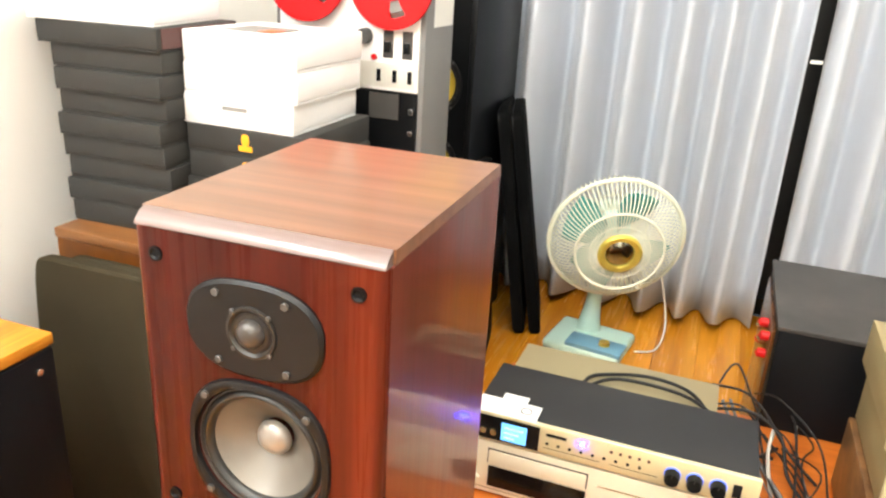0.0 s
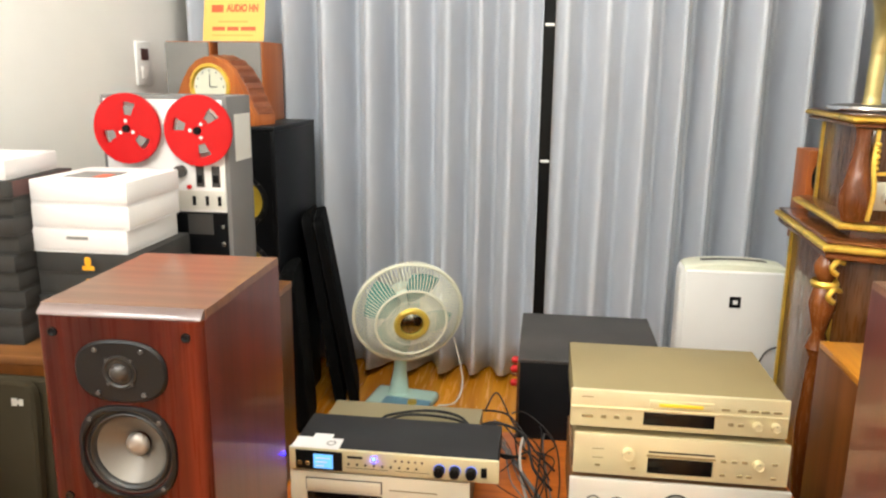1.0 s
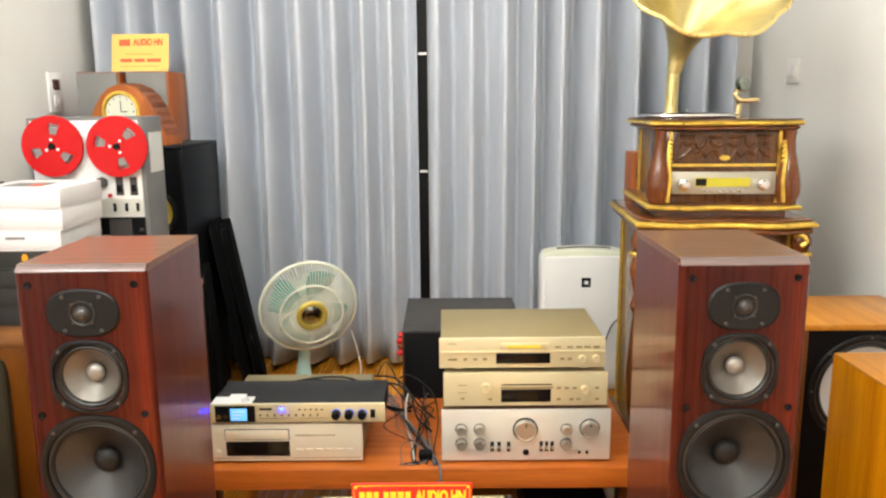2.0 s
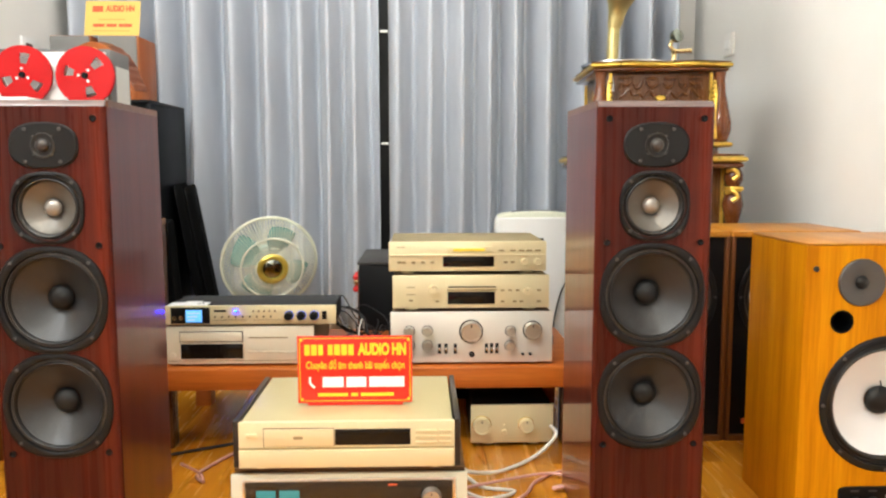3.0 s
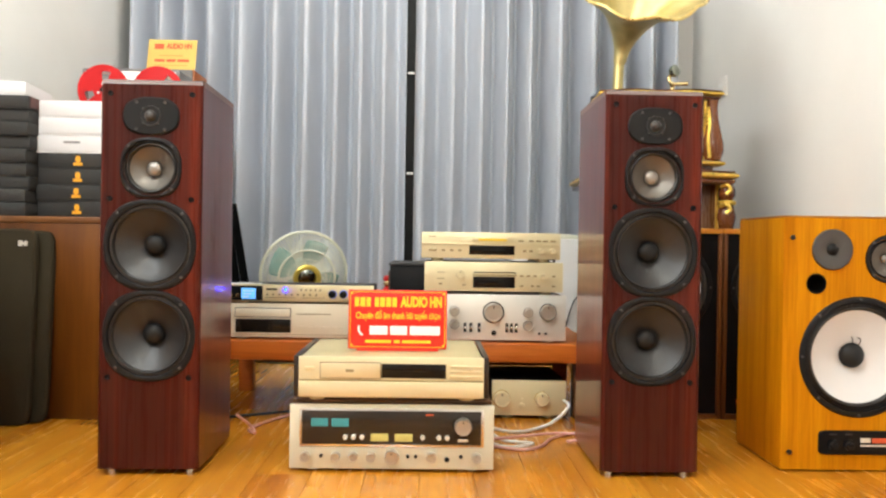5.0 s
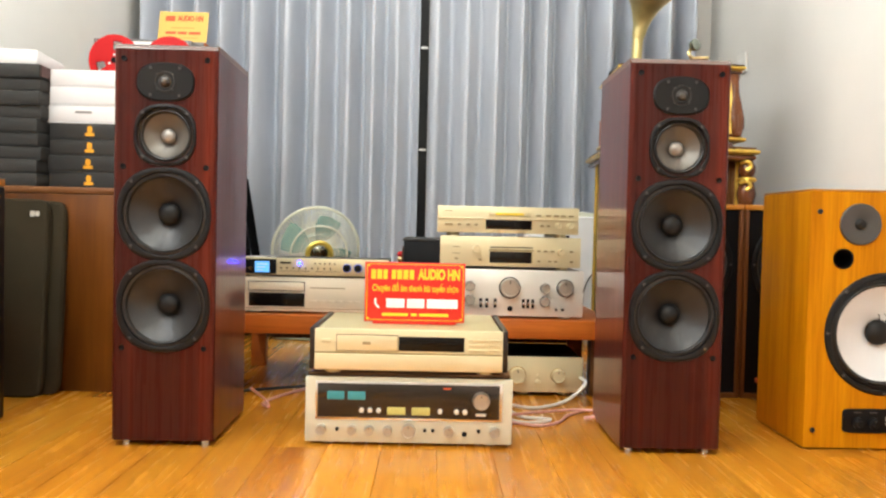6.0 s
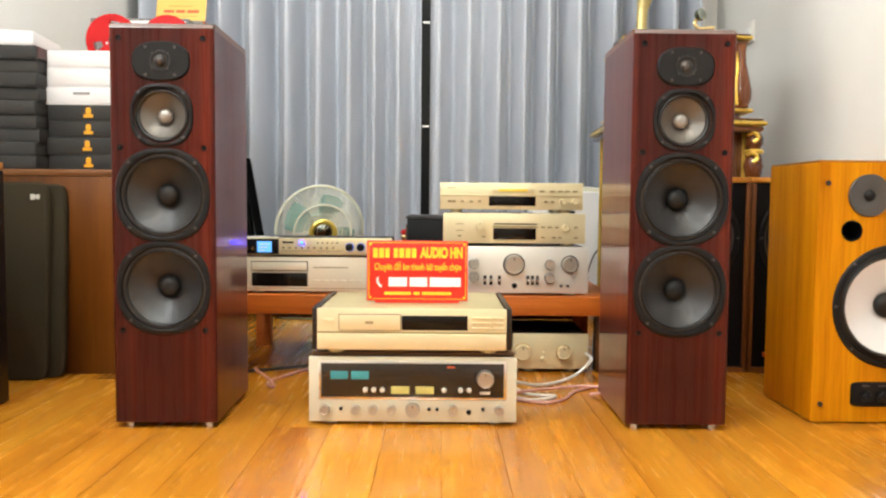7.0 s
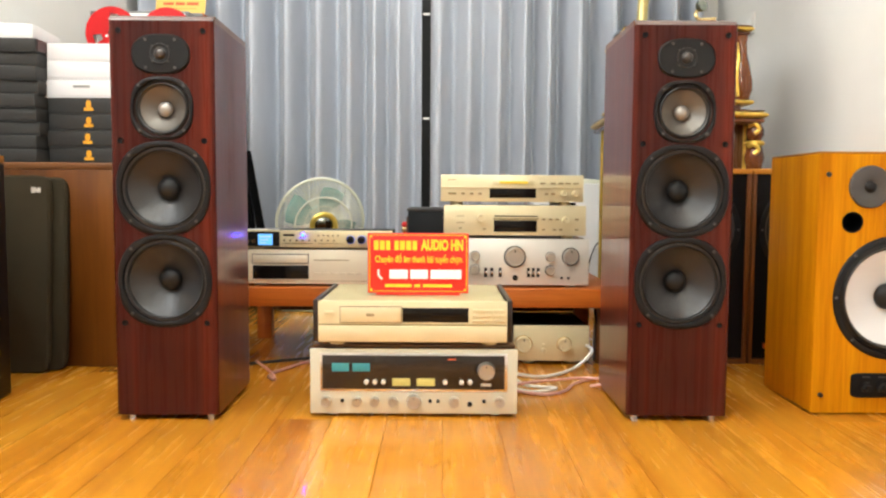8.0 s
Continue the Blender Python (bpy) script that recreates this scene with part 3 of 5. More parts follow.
def monitor():
    x0, x1, y, d, h = 1.166, 1.540, 0.532, 0.26, 0.615
    t = thing("monitor_speaker", "large honey-oak three-way loudspeaker with a white woofer", "loudspeaker", (1.353, y, 0))
    shell = bmesh.new()
    for a, b in ((x0, x0 + 0.018), (x1 - 0.018, x1)):
        box(a, b, y, y + d, 0.004, h - 0.005, 0.002, bm=shell)
    box(x0 + 0.018, x1 - 0.018, y + d - 0.018, y + d, 0.004, h - 0.005, bm=shell)
    box(x0 + 0.018, x1 - 0.018, y + 0.004, y + d, 0.004, 0.02, bm=shell)
    part("cabinet", shell, OAK, t)
    part("top_panel", box(x0, x1, y, y + d, h - 0.0048, h, 0.003), OAK_TOP, t)
    # baffle in two halves so that each band holds one opening
    cw = 1.353
    bf = holed(x0 + 0.002, x1 - 0.002, 0.10, 0.423, y - 0.001, [(cw, 0.276, 0.1345)], 0.07)
    holed(x0 + 0.002, 1.325, 0.423, h - 0.005, y - 0.001, [(1.283, 0.534, 0.030), (1.246, 0.452, 0.0235)], 0.07, bf)
    holed(1.325, x1 - 0.002, 0.423, h - 0.005, y - 0.001, [(1.422, 0.513, 0.048)], 0.05, bf)
    box(x0 + 0.002, x1 - 0.002, y - 0.001, y + 0.015, 0.004, 0.10, bm=bf)
    part("baffle", bf, OAK, t)
    w = driver(t, cw, 0.276, y - 0.001, 0.146, PAPER_CONE, CAP, 0.031, 0.034, lobe=0.0, screws=8, inner=0.90, edge=0.775, trim=RUBBER)
    part("lead_wire", tube([(cw - 0.010, y + 0.012, 0.276 + 0.028), (cw - 0.012, y + 0.006, 0.276 + 0.040), (cw - 0.009, y + 0.016, 0.276 + 0.046)], 0.0012, 6), CABLEBLACK, w)
    part("lead_wire", tube([(cw + 0.006, y + 0.012, 0.276 + 0.028), (cw + 0.008, y + 0.006, 0.276 + 0.040), (cw + 0.005, y + 0.016, 0.276 + 0.046)], 0.0012, 6), CABLEBLACK, w)
    tw = part("tweeter", lathe([(0.0, 0.0), (0.049, 0.0), (0.049, 0.004), (0.047, 0.006), (0.020, 0.006), (0.015, 0.003), (0, 0.003)], (1.283, y - 0.001, 0.534), seg=36), GREYPLATE, t)
    part("dome", lathe([(0.014, 0.003), (0.012, 0.008), (0.007, 0.0115), (0, 0.0125)], (1.283, y - 0.001, 0.534), seg=20), CAP, tw)
    driver(t, 1.422, 0.513, y - 0.001, 0.058, SILVERCONE, SILVERCAP, 0.010, 0.015, "midrange", 0.0, inner=0.84, edge=0.69, trim=RUBBER)
    part("bass_port", lathe([(0.0245, -0.001), (0.0245, 0.002), (0.0225, 0.002), (0.0218, -0.06), (0, -0.06)], (1.246, y - 0.001, 0.452), seg=28), BLACK, t)
    pl = part("control_plate", outline(1.355, 0.070, 0.098, 0.029, 9, y, y - 0.006, bev=0.002), BLACK, t)
    for kx in (1.291, 1.329):
        kn = part("level_knob", lathe([(0, 0.006), (0.013, 0.006), (0.0125, 0.014), (0.007, 0.016), (0.0065, 0.022), (0, 0.022)], (kx, y, 0.066), seg=20), FRAME, pl)
        part("mark_bar", box(kx - 0.009, kx + 0.009, y - 0.0068, y - 0.0060, 0.089, 0.092), GREYPLATE, pl)
    part("name_bar", box(1.386, 1.446, y - 0.0070, y - 0.0060, 0.070, 0.082), REDINK, pl, "orange-red name bar")
    part("name_bar", box(1.358, 1.382, y - 0.0070, y - 0.0060, 0.071, 0.082), SILVER, pl)
    part("name_bar", box(1.358, 1.446, y - 0.0070, y - 0.0060, 0.062, 0.066), SILVER, pl)
    for sx in (1.187, 1.519):
        for sz in (0.562, 0.046):
            part("grille_peg", disc((sx, y - 0.001, sz), 0.006, 0.004, seg=12), RUBBER, t)
    return t


monitor()


def studio_speaker(x0, x1):
    """A wood cabinet with a black baffle, a white woofer and an orange badge."""
    y, d, h = 1.07, 0.30, 0.594
    cx = (x0 + x1) / 2
    t = thing("studio_speaker", "wood-cased loudspeaker with black baffle and white woofer", "loudspeaker", (cx, y, 0), "studio speakers")
    shell = bmesh.new()
    for a, b in ((x0, x0 + 0.011), (x1 - 0.011, x1)):
        box(a, b, y, y + d, 0.0, h - 0.016, 0.0015, bm=shell)
    box(x0 + 0.011, x1 - 0.011, y + d - 0.016, y + d, 0.0, h - 0.016, bm=shell)
    box(x0 + 0.011, x1 - 0.011, y, y + d, 0.0, 0.016, bm=shell)
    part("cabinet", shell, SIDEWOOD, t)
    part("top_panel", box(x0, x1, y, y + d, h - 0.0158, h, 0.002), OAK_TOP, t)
    part("baffle", holed(x0 + 0.011, x1 - 0.011, 0.016, h - 0.016, y + 0.012, [(cx, 0.41, 0.1405)]), BLACK, t)
    driver(t, cx, 0.41, y + 0.012, 0.152, PAPER_CONE, CAP, 0.03, 0.032, lobe=0.0, screws=8, inner=0.90, edge=0.78)
    part("tweeter", disc((cx + 0.06, y + 0.012, 0.17), 0.04, 0.008, seg=24), FRAME, t)
    part("badge", box(x0 + 0.048, x0 + 0.080, y + 0.008, y + 0.012, 0.047, 0.062, 0.001), REDINK, t, "small orange-red badge")
    return t


studio_speaker(0.872, 1.229)
studio_speaker(1.235, 1.592)


# ---- electronics ----
def component(name, label, category, x0, x1, y, d, z0, z1, front, case, feet=0.006, side=0.0, side_mat=None, group=""):
    t = thing(name, label, category, ((x0 + x1) / 2, y, z0), group)
    part("case", box(x0 + 0.004 + side, x1 - 0.004 - side, y + 0.008, y + d, z0 + feet, z1 - 0.001, 0.002), case, t)
    part("front_panel", box(x0 + side, x1 - side, y, y + 0.010, z0 + feet, z1, 0.002), front, t)
    if side:
        for a, b in ((x0, x0 + side), (x1 - side, x1)):
            part("side_panel", box(a, b, y + 0.004, y + d, z0 + feet, z1 + 0.001, 0.002), side_mat, t)
    for fx in (x0 + 0.05, x1 - 0.05):
        for fy in (y + 0.04, y + d - 0.04):
            part("foot", disc((fx, fy, z0), 0.018, feet, (0, 0, 1), 16), front, t)
    return t


def knob(t, x, y, z, r, mat, length=0.016, ring=None, name="knob"):
    k = part(name, lathe([(0, 0), (r * 1.02, 0), (r, length * 0.6), (r * 0.93, length), (r * 0.78, length), (r * 0.74, length * 0.93), (0, length * 0.93)], (x, y, z), seg=28), mat, t)
    part("pointer", box(x - r * 0.06, x + r * 0.06, y - length - 0.0004, y - length * 0.9, z + r * 0.45, z + r * 0.75), GREYPLATE, k)
    if ring:
        part("ring", lathe([(r * 1.03, 0.0), (r * 1.13, 0.0), (r * 1.12, 0.002), (r * 1.03, 0.002)], (x, y, z), seg=28), ring, k)
    return k


def inlay(t, name, x0, x1, y, z0, z1, mat, proud=0.002, label="", bev=0.0006):
    return part(name, box(x0, x1, y - proud, y + 0.002, z0, z1, bev), mat, t, label)


# bench
bench = thing("low_bench", "low red-brown wooden bench holding stacked hi-fi", "bench", (0.2, 1.25, 0))
BT = 0.2345
part("top", box(-0.355, 0.83, 1.008, 1.52, 0.178, BT, 0.004), BENCHWOOD, bench)
for bx in (-0.352, 0.768):
    for by in (1.06, 1.44):
        part("leg", box(bx, bx + 0.05, by, by + 0.05, 0.0, 0.1778, 0.003), BENCHWOOD if by > 1.2 else WALNUT, bench)
part("rail", box(-0.30, 0.766, 1.455, 1.475, 0.10, 0.1778), WALNUT, bench)

# integrated amplifier
A = component("integrated_amplifier", "silver-fronted vintage amplifier with round knobs, on the bench", "amplifier", 0.297, 0.737, 1.04, 0.30, BT, 0.381, SILVER, CASEWOOD, feet=0.007)
for kx, kz, kr in ((0.515, 0.327, 0.029), (0.682, 0.329, 0.0235), (0.348, 0.329, 0.0135), (0.396, 0.329, 0.0135), (0.348, 0.289, 0.0135), (0.396, 0.289, 0.0135), (0.622, 0.327, 0.0135), (0.621, 0.287, 0.0135)):
    knob(A, kx, 1.04, kz, kr, KNOBMETAL, 0.018, BLACK)
for kx in (0.429, 0.447, 0.472, 0.557, 0.571, 0.5855):
    sl = inlay(A, "lever_slot", kx - 0.0045, kx + 0.0045, 1.04, 0.266, 0.294, BLACK, 0.0008)
    part("lever", box(kx - 0.003, kx + 0.003, 1.026, 1.042, 0.276, 0.285, 0.001), CHROME, sl)
part("headphone_jack", lathe([(0.008, 0), (0.008, 0.003), (0.004, 0.003), (0.0035, 0.0), (0, 0)], (0.517, 1.04, 0.264), seg=16), BLACK, A)
for kx in (0.656, 0.676):
    part("small_button", disc((kx, 1.04, 0.264), 0.004, 0.005, seg=12), BLACK, A)
part("power_lead_plug", box(0.735, 0.750, 1.10, 1.13, 0.272, 0.30, 0.003), BLACK, A)

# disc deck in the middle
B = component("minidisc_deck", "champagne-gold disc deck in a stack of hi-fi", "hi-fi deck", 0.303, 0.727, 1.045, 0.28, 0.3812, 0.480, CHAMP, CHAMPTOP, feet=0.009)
sx = lambda px: 0.452 + (px - 944) * 0.00128
sz = lambda py: 0.434 - (py - 749) * 0.00122
inlay(B, "display", sx(944), sx(1044), 1.045, sz(776), sz(748), SCREEN, 0.001)
inlay(B, "disc_slot", sx(945), sx(1046), 1.045, sz(739), sz(736), BLACK, 0.0006)
inlay(B, "slot_trim", sx(942), sx(1048), 1.045, sz(746), sz(742), CHAMPTOP, 0.002)
knob(B, sx(913), 1.045, sz(743), 0.0125, CHAMP, 0.014)
knob(B, sx(1112), 1.045, sz(747), 0.010, CHAMP, 0.014)
for px, py in ((866, 767), (922, 769), (1060, 745), (1076, 745), (1092, 745), (1060, 770), (1086, 770), (1100, 770), (1137, 745), (1137, 770)):
    inlay(B, "button", sx(px - 4), sx(px + 4), 1.045, sz(py + 2), sz(py - 2), CHAMPTOP, 0.003)
for px, py in ((866, 738), (866, 754)):
    inlay(B, "print_bar", sx(px - 9), sx(px + 9), 1.045, sz(py + 1), sz(py - 1), CHAMPTOP, 0.0005)

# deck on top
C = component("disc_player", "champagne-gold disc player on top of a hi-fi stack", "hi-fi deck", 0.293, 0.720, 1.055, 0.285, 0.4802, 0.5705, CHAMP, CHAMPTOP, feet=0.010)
tx = lambda px: 0.4405 + (px - 935) * 0.0013
tz = lambda py: 0.530 - (py - 680) * 0.00122
inlay(C, "display", tx(934), tx(1041), 1.055, tz(703), tz(680), SCREEN, 0.001)
inlay(C, "lower_lip", 0.295, 0.718, 1.055, tz(679), tz(675), CHAMP, 0.004)
tray = inlay(C, "disc_tray", tx(942), tx(1037), 1.055, tz(671), tz(658), CHAMP, 0.004)
inlay(tray, "tray_window", tx(956), tx(1022), 1.051, tz(668), tz(662), YELLOWPRINT, 0.001)
for px in (1056, 1080, 1098, 1114, 1132):
    inlay(C, "button", tx(px - 6), tx(px + 6), 1.055, tz(669), tz(665), CHAMPTOP, 0.003)
for px in (1104, 1131):
    knob(C, tx(px), 1.055, tz(692), 0.009, CHAMP, 0.012)
for px in (848, 873, 893, 912, 1065, 1080):
    inlay(C, "button", tx(px - (9 if px < 860 else 4)), tx(px + (9 if px < 860 else 4)), 1.055, tz(695), tz(690), CHAMPTOP, 0.003)
inlay(C, "print_bar", tx(838), tx(856), 1.055, tz(660), tz(658), CHAMPTOP, 0.0005)

# video disc player with a karaoke mixer on it
D_ = component("video_disc_player", "wide pale-gold disc player on the bench", "hi-fi deck", -0.306, 0.090, 1.045, 0.375, BT, 0.3445, PALEGOLD, TANTOP, feet=0.007)
inlay(D_, "tray_gap", -0.2705, -0.1005, 1.045, 0.302, 0.3315, BLACK, 0.0006)
inlay(D_, "disc_tray", -0.268, -0.103, 1.045, 0.3045, 0.329, PALEGOLD, 0.004)
inlay(D_, "display", -0.268, -0.101, 1.045, 0.256, 0.297, SCREEN, 0.001)
inlay(D_, "lower_groove", -0.300, 0.084, 1.045, 0.2495, 0.2515, CHAMPTOP, 0.0005)
for k in range(6):
    inlay(D_, "button", -0.085 + k * 0.026, -0.066 + k * 0.026, 1.045, 0.271, 0.276, PALEGOLD, 0.002)
inlay(D_, "print_bar", -0.085, 0.02, 1.045, 0.312, 0.315, CHAMPTOP, 0.0005)
part("power_button", disc((-0.289, 1.045, 0.266), 0.008, 0.005, seg=16), PALEGOLD, D_)
KZ = 0.3447
K = component("karaoke_mixer", "slim dark-topped karaoke mixer with blue screen and three knobs", "mixer", -0.305, 0.151, 1.040, 0.175, KZ, 0.402, CHAMP, DARKGREY, feet=0.006)
kx_ = lambda px: -0.251 + (px - 421) * 0.00138
inlay(K, "input_block", kx_(393), kx_(468), 1.040, 0.354, 0.398, BLACK, 0.002)
inlay(K, "screen", kx_(422), kx_(453), 1.038, 0.358, 0.391, LCDBLUE, 0.001, "lit blue screen")
for q in range(3):
    inlay(K, "screen_bar", kx_(426), kx_(449 - 5 * q), 1.037, 0.381 - q * 0.009, 0.384 - q * 0.009, WHITEPRINT, 0.0004, bev=0)
for px in (400, 413):
    part("jack", lathe([(0.0055, 0), (0.0055, 0.004), (0.0035, 0.004), (0.003, 0.0), (0, 0)], (kx_(px), 1.038, 0.370), seg=14), BRASS, K)
for px in (621, 645, 670):
    knob(K, kx_(px), 1.040, 0.375, 0.0115, BLACK, 0.018, RINGBLUE)
part("led", disc((kx_(518), 1.040, 0.388), 0.0035, 0.003, seg=12), LEDBLUE, K, "bright blue indicator lamp")
inlay(K, "power_switch", kx_(685), kx_(694), 1.040, 0.364, 0.386, BLACK, 0.003)
for k in range(9):
    part("small_button", disc((kx_(478) + k * 0.0185, 1.040, 0.372), 0.0026, 0.002, seg=8), BLACK, K)
for k in range(5):
    part("small_button", disc((kx_(552) + k * 0.0145, 1.040, 0.387), 0.0026, 0.002, seg=8), REDDISHCARD, K)
inlay(K, "marking_line", kx_(474), kx_(540), 1.040, 0.3625, 0.3637, BLACK, 0.0004)
inlay(K, "marking_line", kx_(552), kx_(606), 1.040, 0.3625, 0.3637, BLACK, 0.0004)
inlay(K, "name_bar", kx_(476), kx_(500), 1.040, 0.385, 0.391, BLACK, 0.0004)
note = thing("paper_note", "torn white paper slip lying on a mixer", "paper", (-0.25, 1.08, 0.402))
pn = box(-0.300, -0.195, 1.041, 1.090, 0.4024, 0.4034)
box(-0.265, -0.222, 1.088, 1.110, 0.4024, 0.4032, bm=pn)
part("slip", pn, WHITECARD, note)
part("ink_mark", lathe([(0.010, 0), (0.010, 0.0006), (0.008, 0.0006), (0.008, 0)], (-0.217, 1.068, 0.4033), (0, 0, 1), 18), BLACKCARD, note)

# small amplifier under the bench
G = component("small_amplifier", "small champagne-gold amplifier on the floor beneath the bench", "amplifier", 0.515, 0.743, 1.045, 0.28, 0.0, 0.119, CHAMP, BLACK, feet=0.012)
for kx, kz, kr in ((0.545, 0.063, 0.024), (0.668, 0.063, 0.020)):
    knob(G, kx, 1.045, kz, kr, CHAMP, 0.02, BRASS)
for kx in (0.607, 0.612):
    part("small_button", disc((0.607, 1.045, 0.043 if kx < 0.61 else 0.062), 0.008 if kx < 0.61 else 0.0035, 0.008, seg=14), CHAMP, G)

# receiver
R = component("stereo_receiver", "silver-fronted vintage stereo receiver in a walnut case, on the floor", "receiver", -0.003, 0.472, 0.490, 0.36, 0.0, 0.158, WARMSILVER, CASEWOOD, feet=0.008)
part("wood_top", box(0.001, 0.468, 0.505, 0.85, 0.158, 0.166, 0.003), CASEWOOD, R)
rx = lambda px: -0.003 + (px - 549) * 0.001298
rz = lambda py: 0.008 + (735 - py) * 0.001282
inlay(R, "window_trim", rx(567), rx(897), 0.490, rz(694), rz(625), CHROME, 0.003)
dial = inlay(R, "dial_window", rx(571), rx(892), 0.487, rz(690), rz(629), BRONZEGLASS, 0.001)
for a, b in ((588, 618), (624, 655)):
    inlay(dial, "dial_lamp", rx(a), rx(b), 0.4862, rz(658), rz(643), TEALDIAL, 0.0006, "teal lit dial")
for a, b in ((694, 726), (737, 769)):
    inlay(dial, "meter", rx(a), rx(b), 0.4862, rz(684), rz(670), YELLOWMETER, 0.0006, "yellow signal meter")
inlay(dial, "pilot_mark", rx(792), rx(806), 0.4862, rz(637), rz(634), REDINK, 0.0006)
for px in (649, 664, 679, 787, 816, 831):
    part("push_button", disc((rx(px), 0.486, rz(676)), 0.0055, 0.008, seg=14), SILVER, dial)
inlay(dial, "name_bar", rx(850), rx(868), 0.4862, rz(684), rz(679), SILVER, 0.0006)
knob(R, rx(859), 0.486, rz(655), 0.0195, KNOBMETAL, 0.02, name="tuning_knob")
for px, r in ((578, 0.0115), (632, 0.0105), (663, 0.0105), (695, 0.0105), (732, 0.0165), (803, 0.012), (884, 0.011)):
    knob(R, rx(px), 0.490, rz(712), r, KNOBMETAL, 0.018)
for px in (606, 761, 775, 856):
    part("toggle", disc((rx(px), 0.490, rz(711)), 0.004, 0.008, seg=10), BLACK, R)
part("headphone_jack", disc((rx(831), 0.490, rz(717)), 0.006, 0.003, seg=14), BLACK, R)

# gold disc player with wooden cheeks
P = component("gold_disc_player", "champagne-gold disc player with dark wooden cheeks, on a receiver", "hi-fi deck", 0.006, 0.458, 0.478, 0.33, 0.166, 0.270, CHAMP, CREAM, feet=0.010, side=0.012, side_mat=EBONY)
qx = lambda px: 0.018 + (px - 566) * 0.001298
qz = lambda py: 0.270 - (py - 529) * 0.00127
inlay(P, "tray_gap", qx(603.6), qx(712.2), 0.478, qz(568.4), qz(538.6), WALNUT, 0.0006)
inlay(P, "disc_tray", qx(605), qx(711), 0.478, qz(567), qz(540), CHAMP, 0.004)
inlay(P, "display", qx(713), qx(828), 0.478, qz(567), qz(541), SCREEN, 0.001)
inlay(P, "groove", qx(567), qx(894), 0.478, qz(573), qz(570), CHAMPTOP, 0.0005)
inlay(P, "lower_lip", qx(567), qx(894), 0.478, qz(601), qz(574), CHAMP, 0.006)
inlay(P, "button", qx(578), qx(594), 0.478, qz(553), qz(547), CHAMP, 0.004)
for a, b in ((836, 868), (872, 890)):
    for py in (545, 554, 563):
        inlay(P, "button", qx(a), qx(b), 0.478, qz(py + 1.8), qz(py - 1.8), CHAMP, 0.004)
inlay(P, "disc_mark", qx(650), qx(664), 0.474, qz(556), qz(551), CHAMPTOP, 0.0005)


# ---- red shop sign ----
S = thing("shop_sign", "red acrylic counter sign with yellow and white print", "sign", (0.243, 0.585, 0.271))
sx0, sx1, sy, sz0, sz1 = 0.120, 0.361, 0.585, 0.2745, 0.4185
part("plate", box(sx0, sx1, sy, sy + 0.004, sz0, sz1, 0.001), REDPRINT, S)
part("stand", box(sx0 + 0.02, sx1 - 0.02, sy - 0.002, sy + 0.06, 0.270, 0.2745, 0.001), REDPRINT, S)
bd = bmesh.new()
for a, b, c, d in ((sx0 + 0.012, sx1 - 0.012, sz1 - 0.0055, sz1 - 0.004), (sx0 + 0.012, sx1 - 0.012, sz0 + 0.004, sz0 + 0.0055), (sx0 + 0.004, sx0 + 0.0055, sz0 + 0.012, sz1 - 0.012), (sx1 - 0.0055, sx1 - 0.004, sz0 + 0.012, sz1 - 0.012)):
    box(a, b, sy - 0.0006, sy, c, d, bm=bd)
for cx in (sx0 + 0.008, sx1 - 0.008):
    for cz in (sz0 + 0.008, sz1 - 0.008):
        box(cx - 0.003, cx + 0.003, sy - 0.0006, sy, cz - 0.003, cz + 0.003, bm=bd)
part("border", bd, YELLOWPRINT, S)
for a, b in ((0.135, 0.146), (0.149, 0.161), (0.164, 0.174), (0.184, 0.194), (0.197, 0.209), (0.212, 0.224), (0.227, 0.238)):
    inlay(S, "name_bar", a, b, sy, 0.3775, 0.4005, YELLOWPRINT, 0.0007, bev=0)
letters("AUDIO HN", S, YELLOWPRINT, 0.0335, pose(0.2985, sy - 0.0008, 0.389, 90), 0.60, bold=0.055)
part("accent_hook", tube([(0.3035, sy - 0.0008, 0.3660), (0.3050, sy - 0.0008, 0.3678), (0.3066, sy - 0.0008, 0.3665), (0.3052, sy - 0.0008, 0.3650)], 0.0006, 6), YELLOWPRINT, S)
letters("Chuyên đồ âm thanh bãi tuyên chọn", S, YELLOWPRINT, 0.0225, pose(0.2415, sy - 0.0008, 0.3555, 90), 0.62, bold=0.020)
part("phone_mark", tube([(0.146, sy - 0.001, 0.331), (0.146, sy - 0.001, 0.318), (0.155, sy - 0.001, 0.308)], 0.0028, 6), WHITEPRINT, S)
for a, b in ((0.172, 0.216), (0.222, 0.264), (0.270, 0.344)):
    inlay(S, "number_bar", a, b, sy, 0.309, 0.331, WHITEPRINT, 0.0007, bev=0)
for a, b in ((0.162, 0.225), (0.232, 0.246), (0.252, 0.322)):
    inlay(S, "small_print_bar", a, b, sy, 0.289, 0.296, YELLOWPRINT, 0.0007, bev=0)


# ---- left side: wooden cabinet, boxes, tape deck ----
cab = thing("wooden_cabinet", "large brown teak cabinet standing on the floor", "cabinet", (-0.8, 1.3, 0))
part("body", box(-1.11, -0.50, 0.985, 1.66, 0.0, 0.577, 0.003), TEAK_SHADED, cab)
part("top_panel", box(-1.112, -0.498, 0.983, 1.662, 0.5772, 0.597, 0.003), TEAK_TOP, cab)


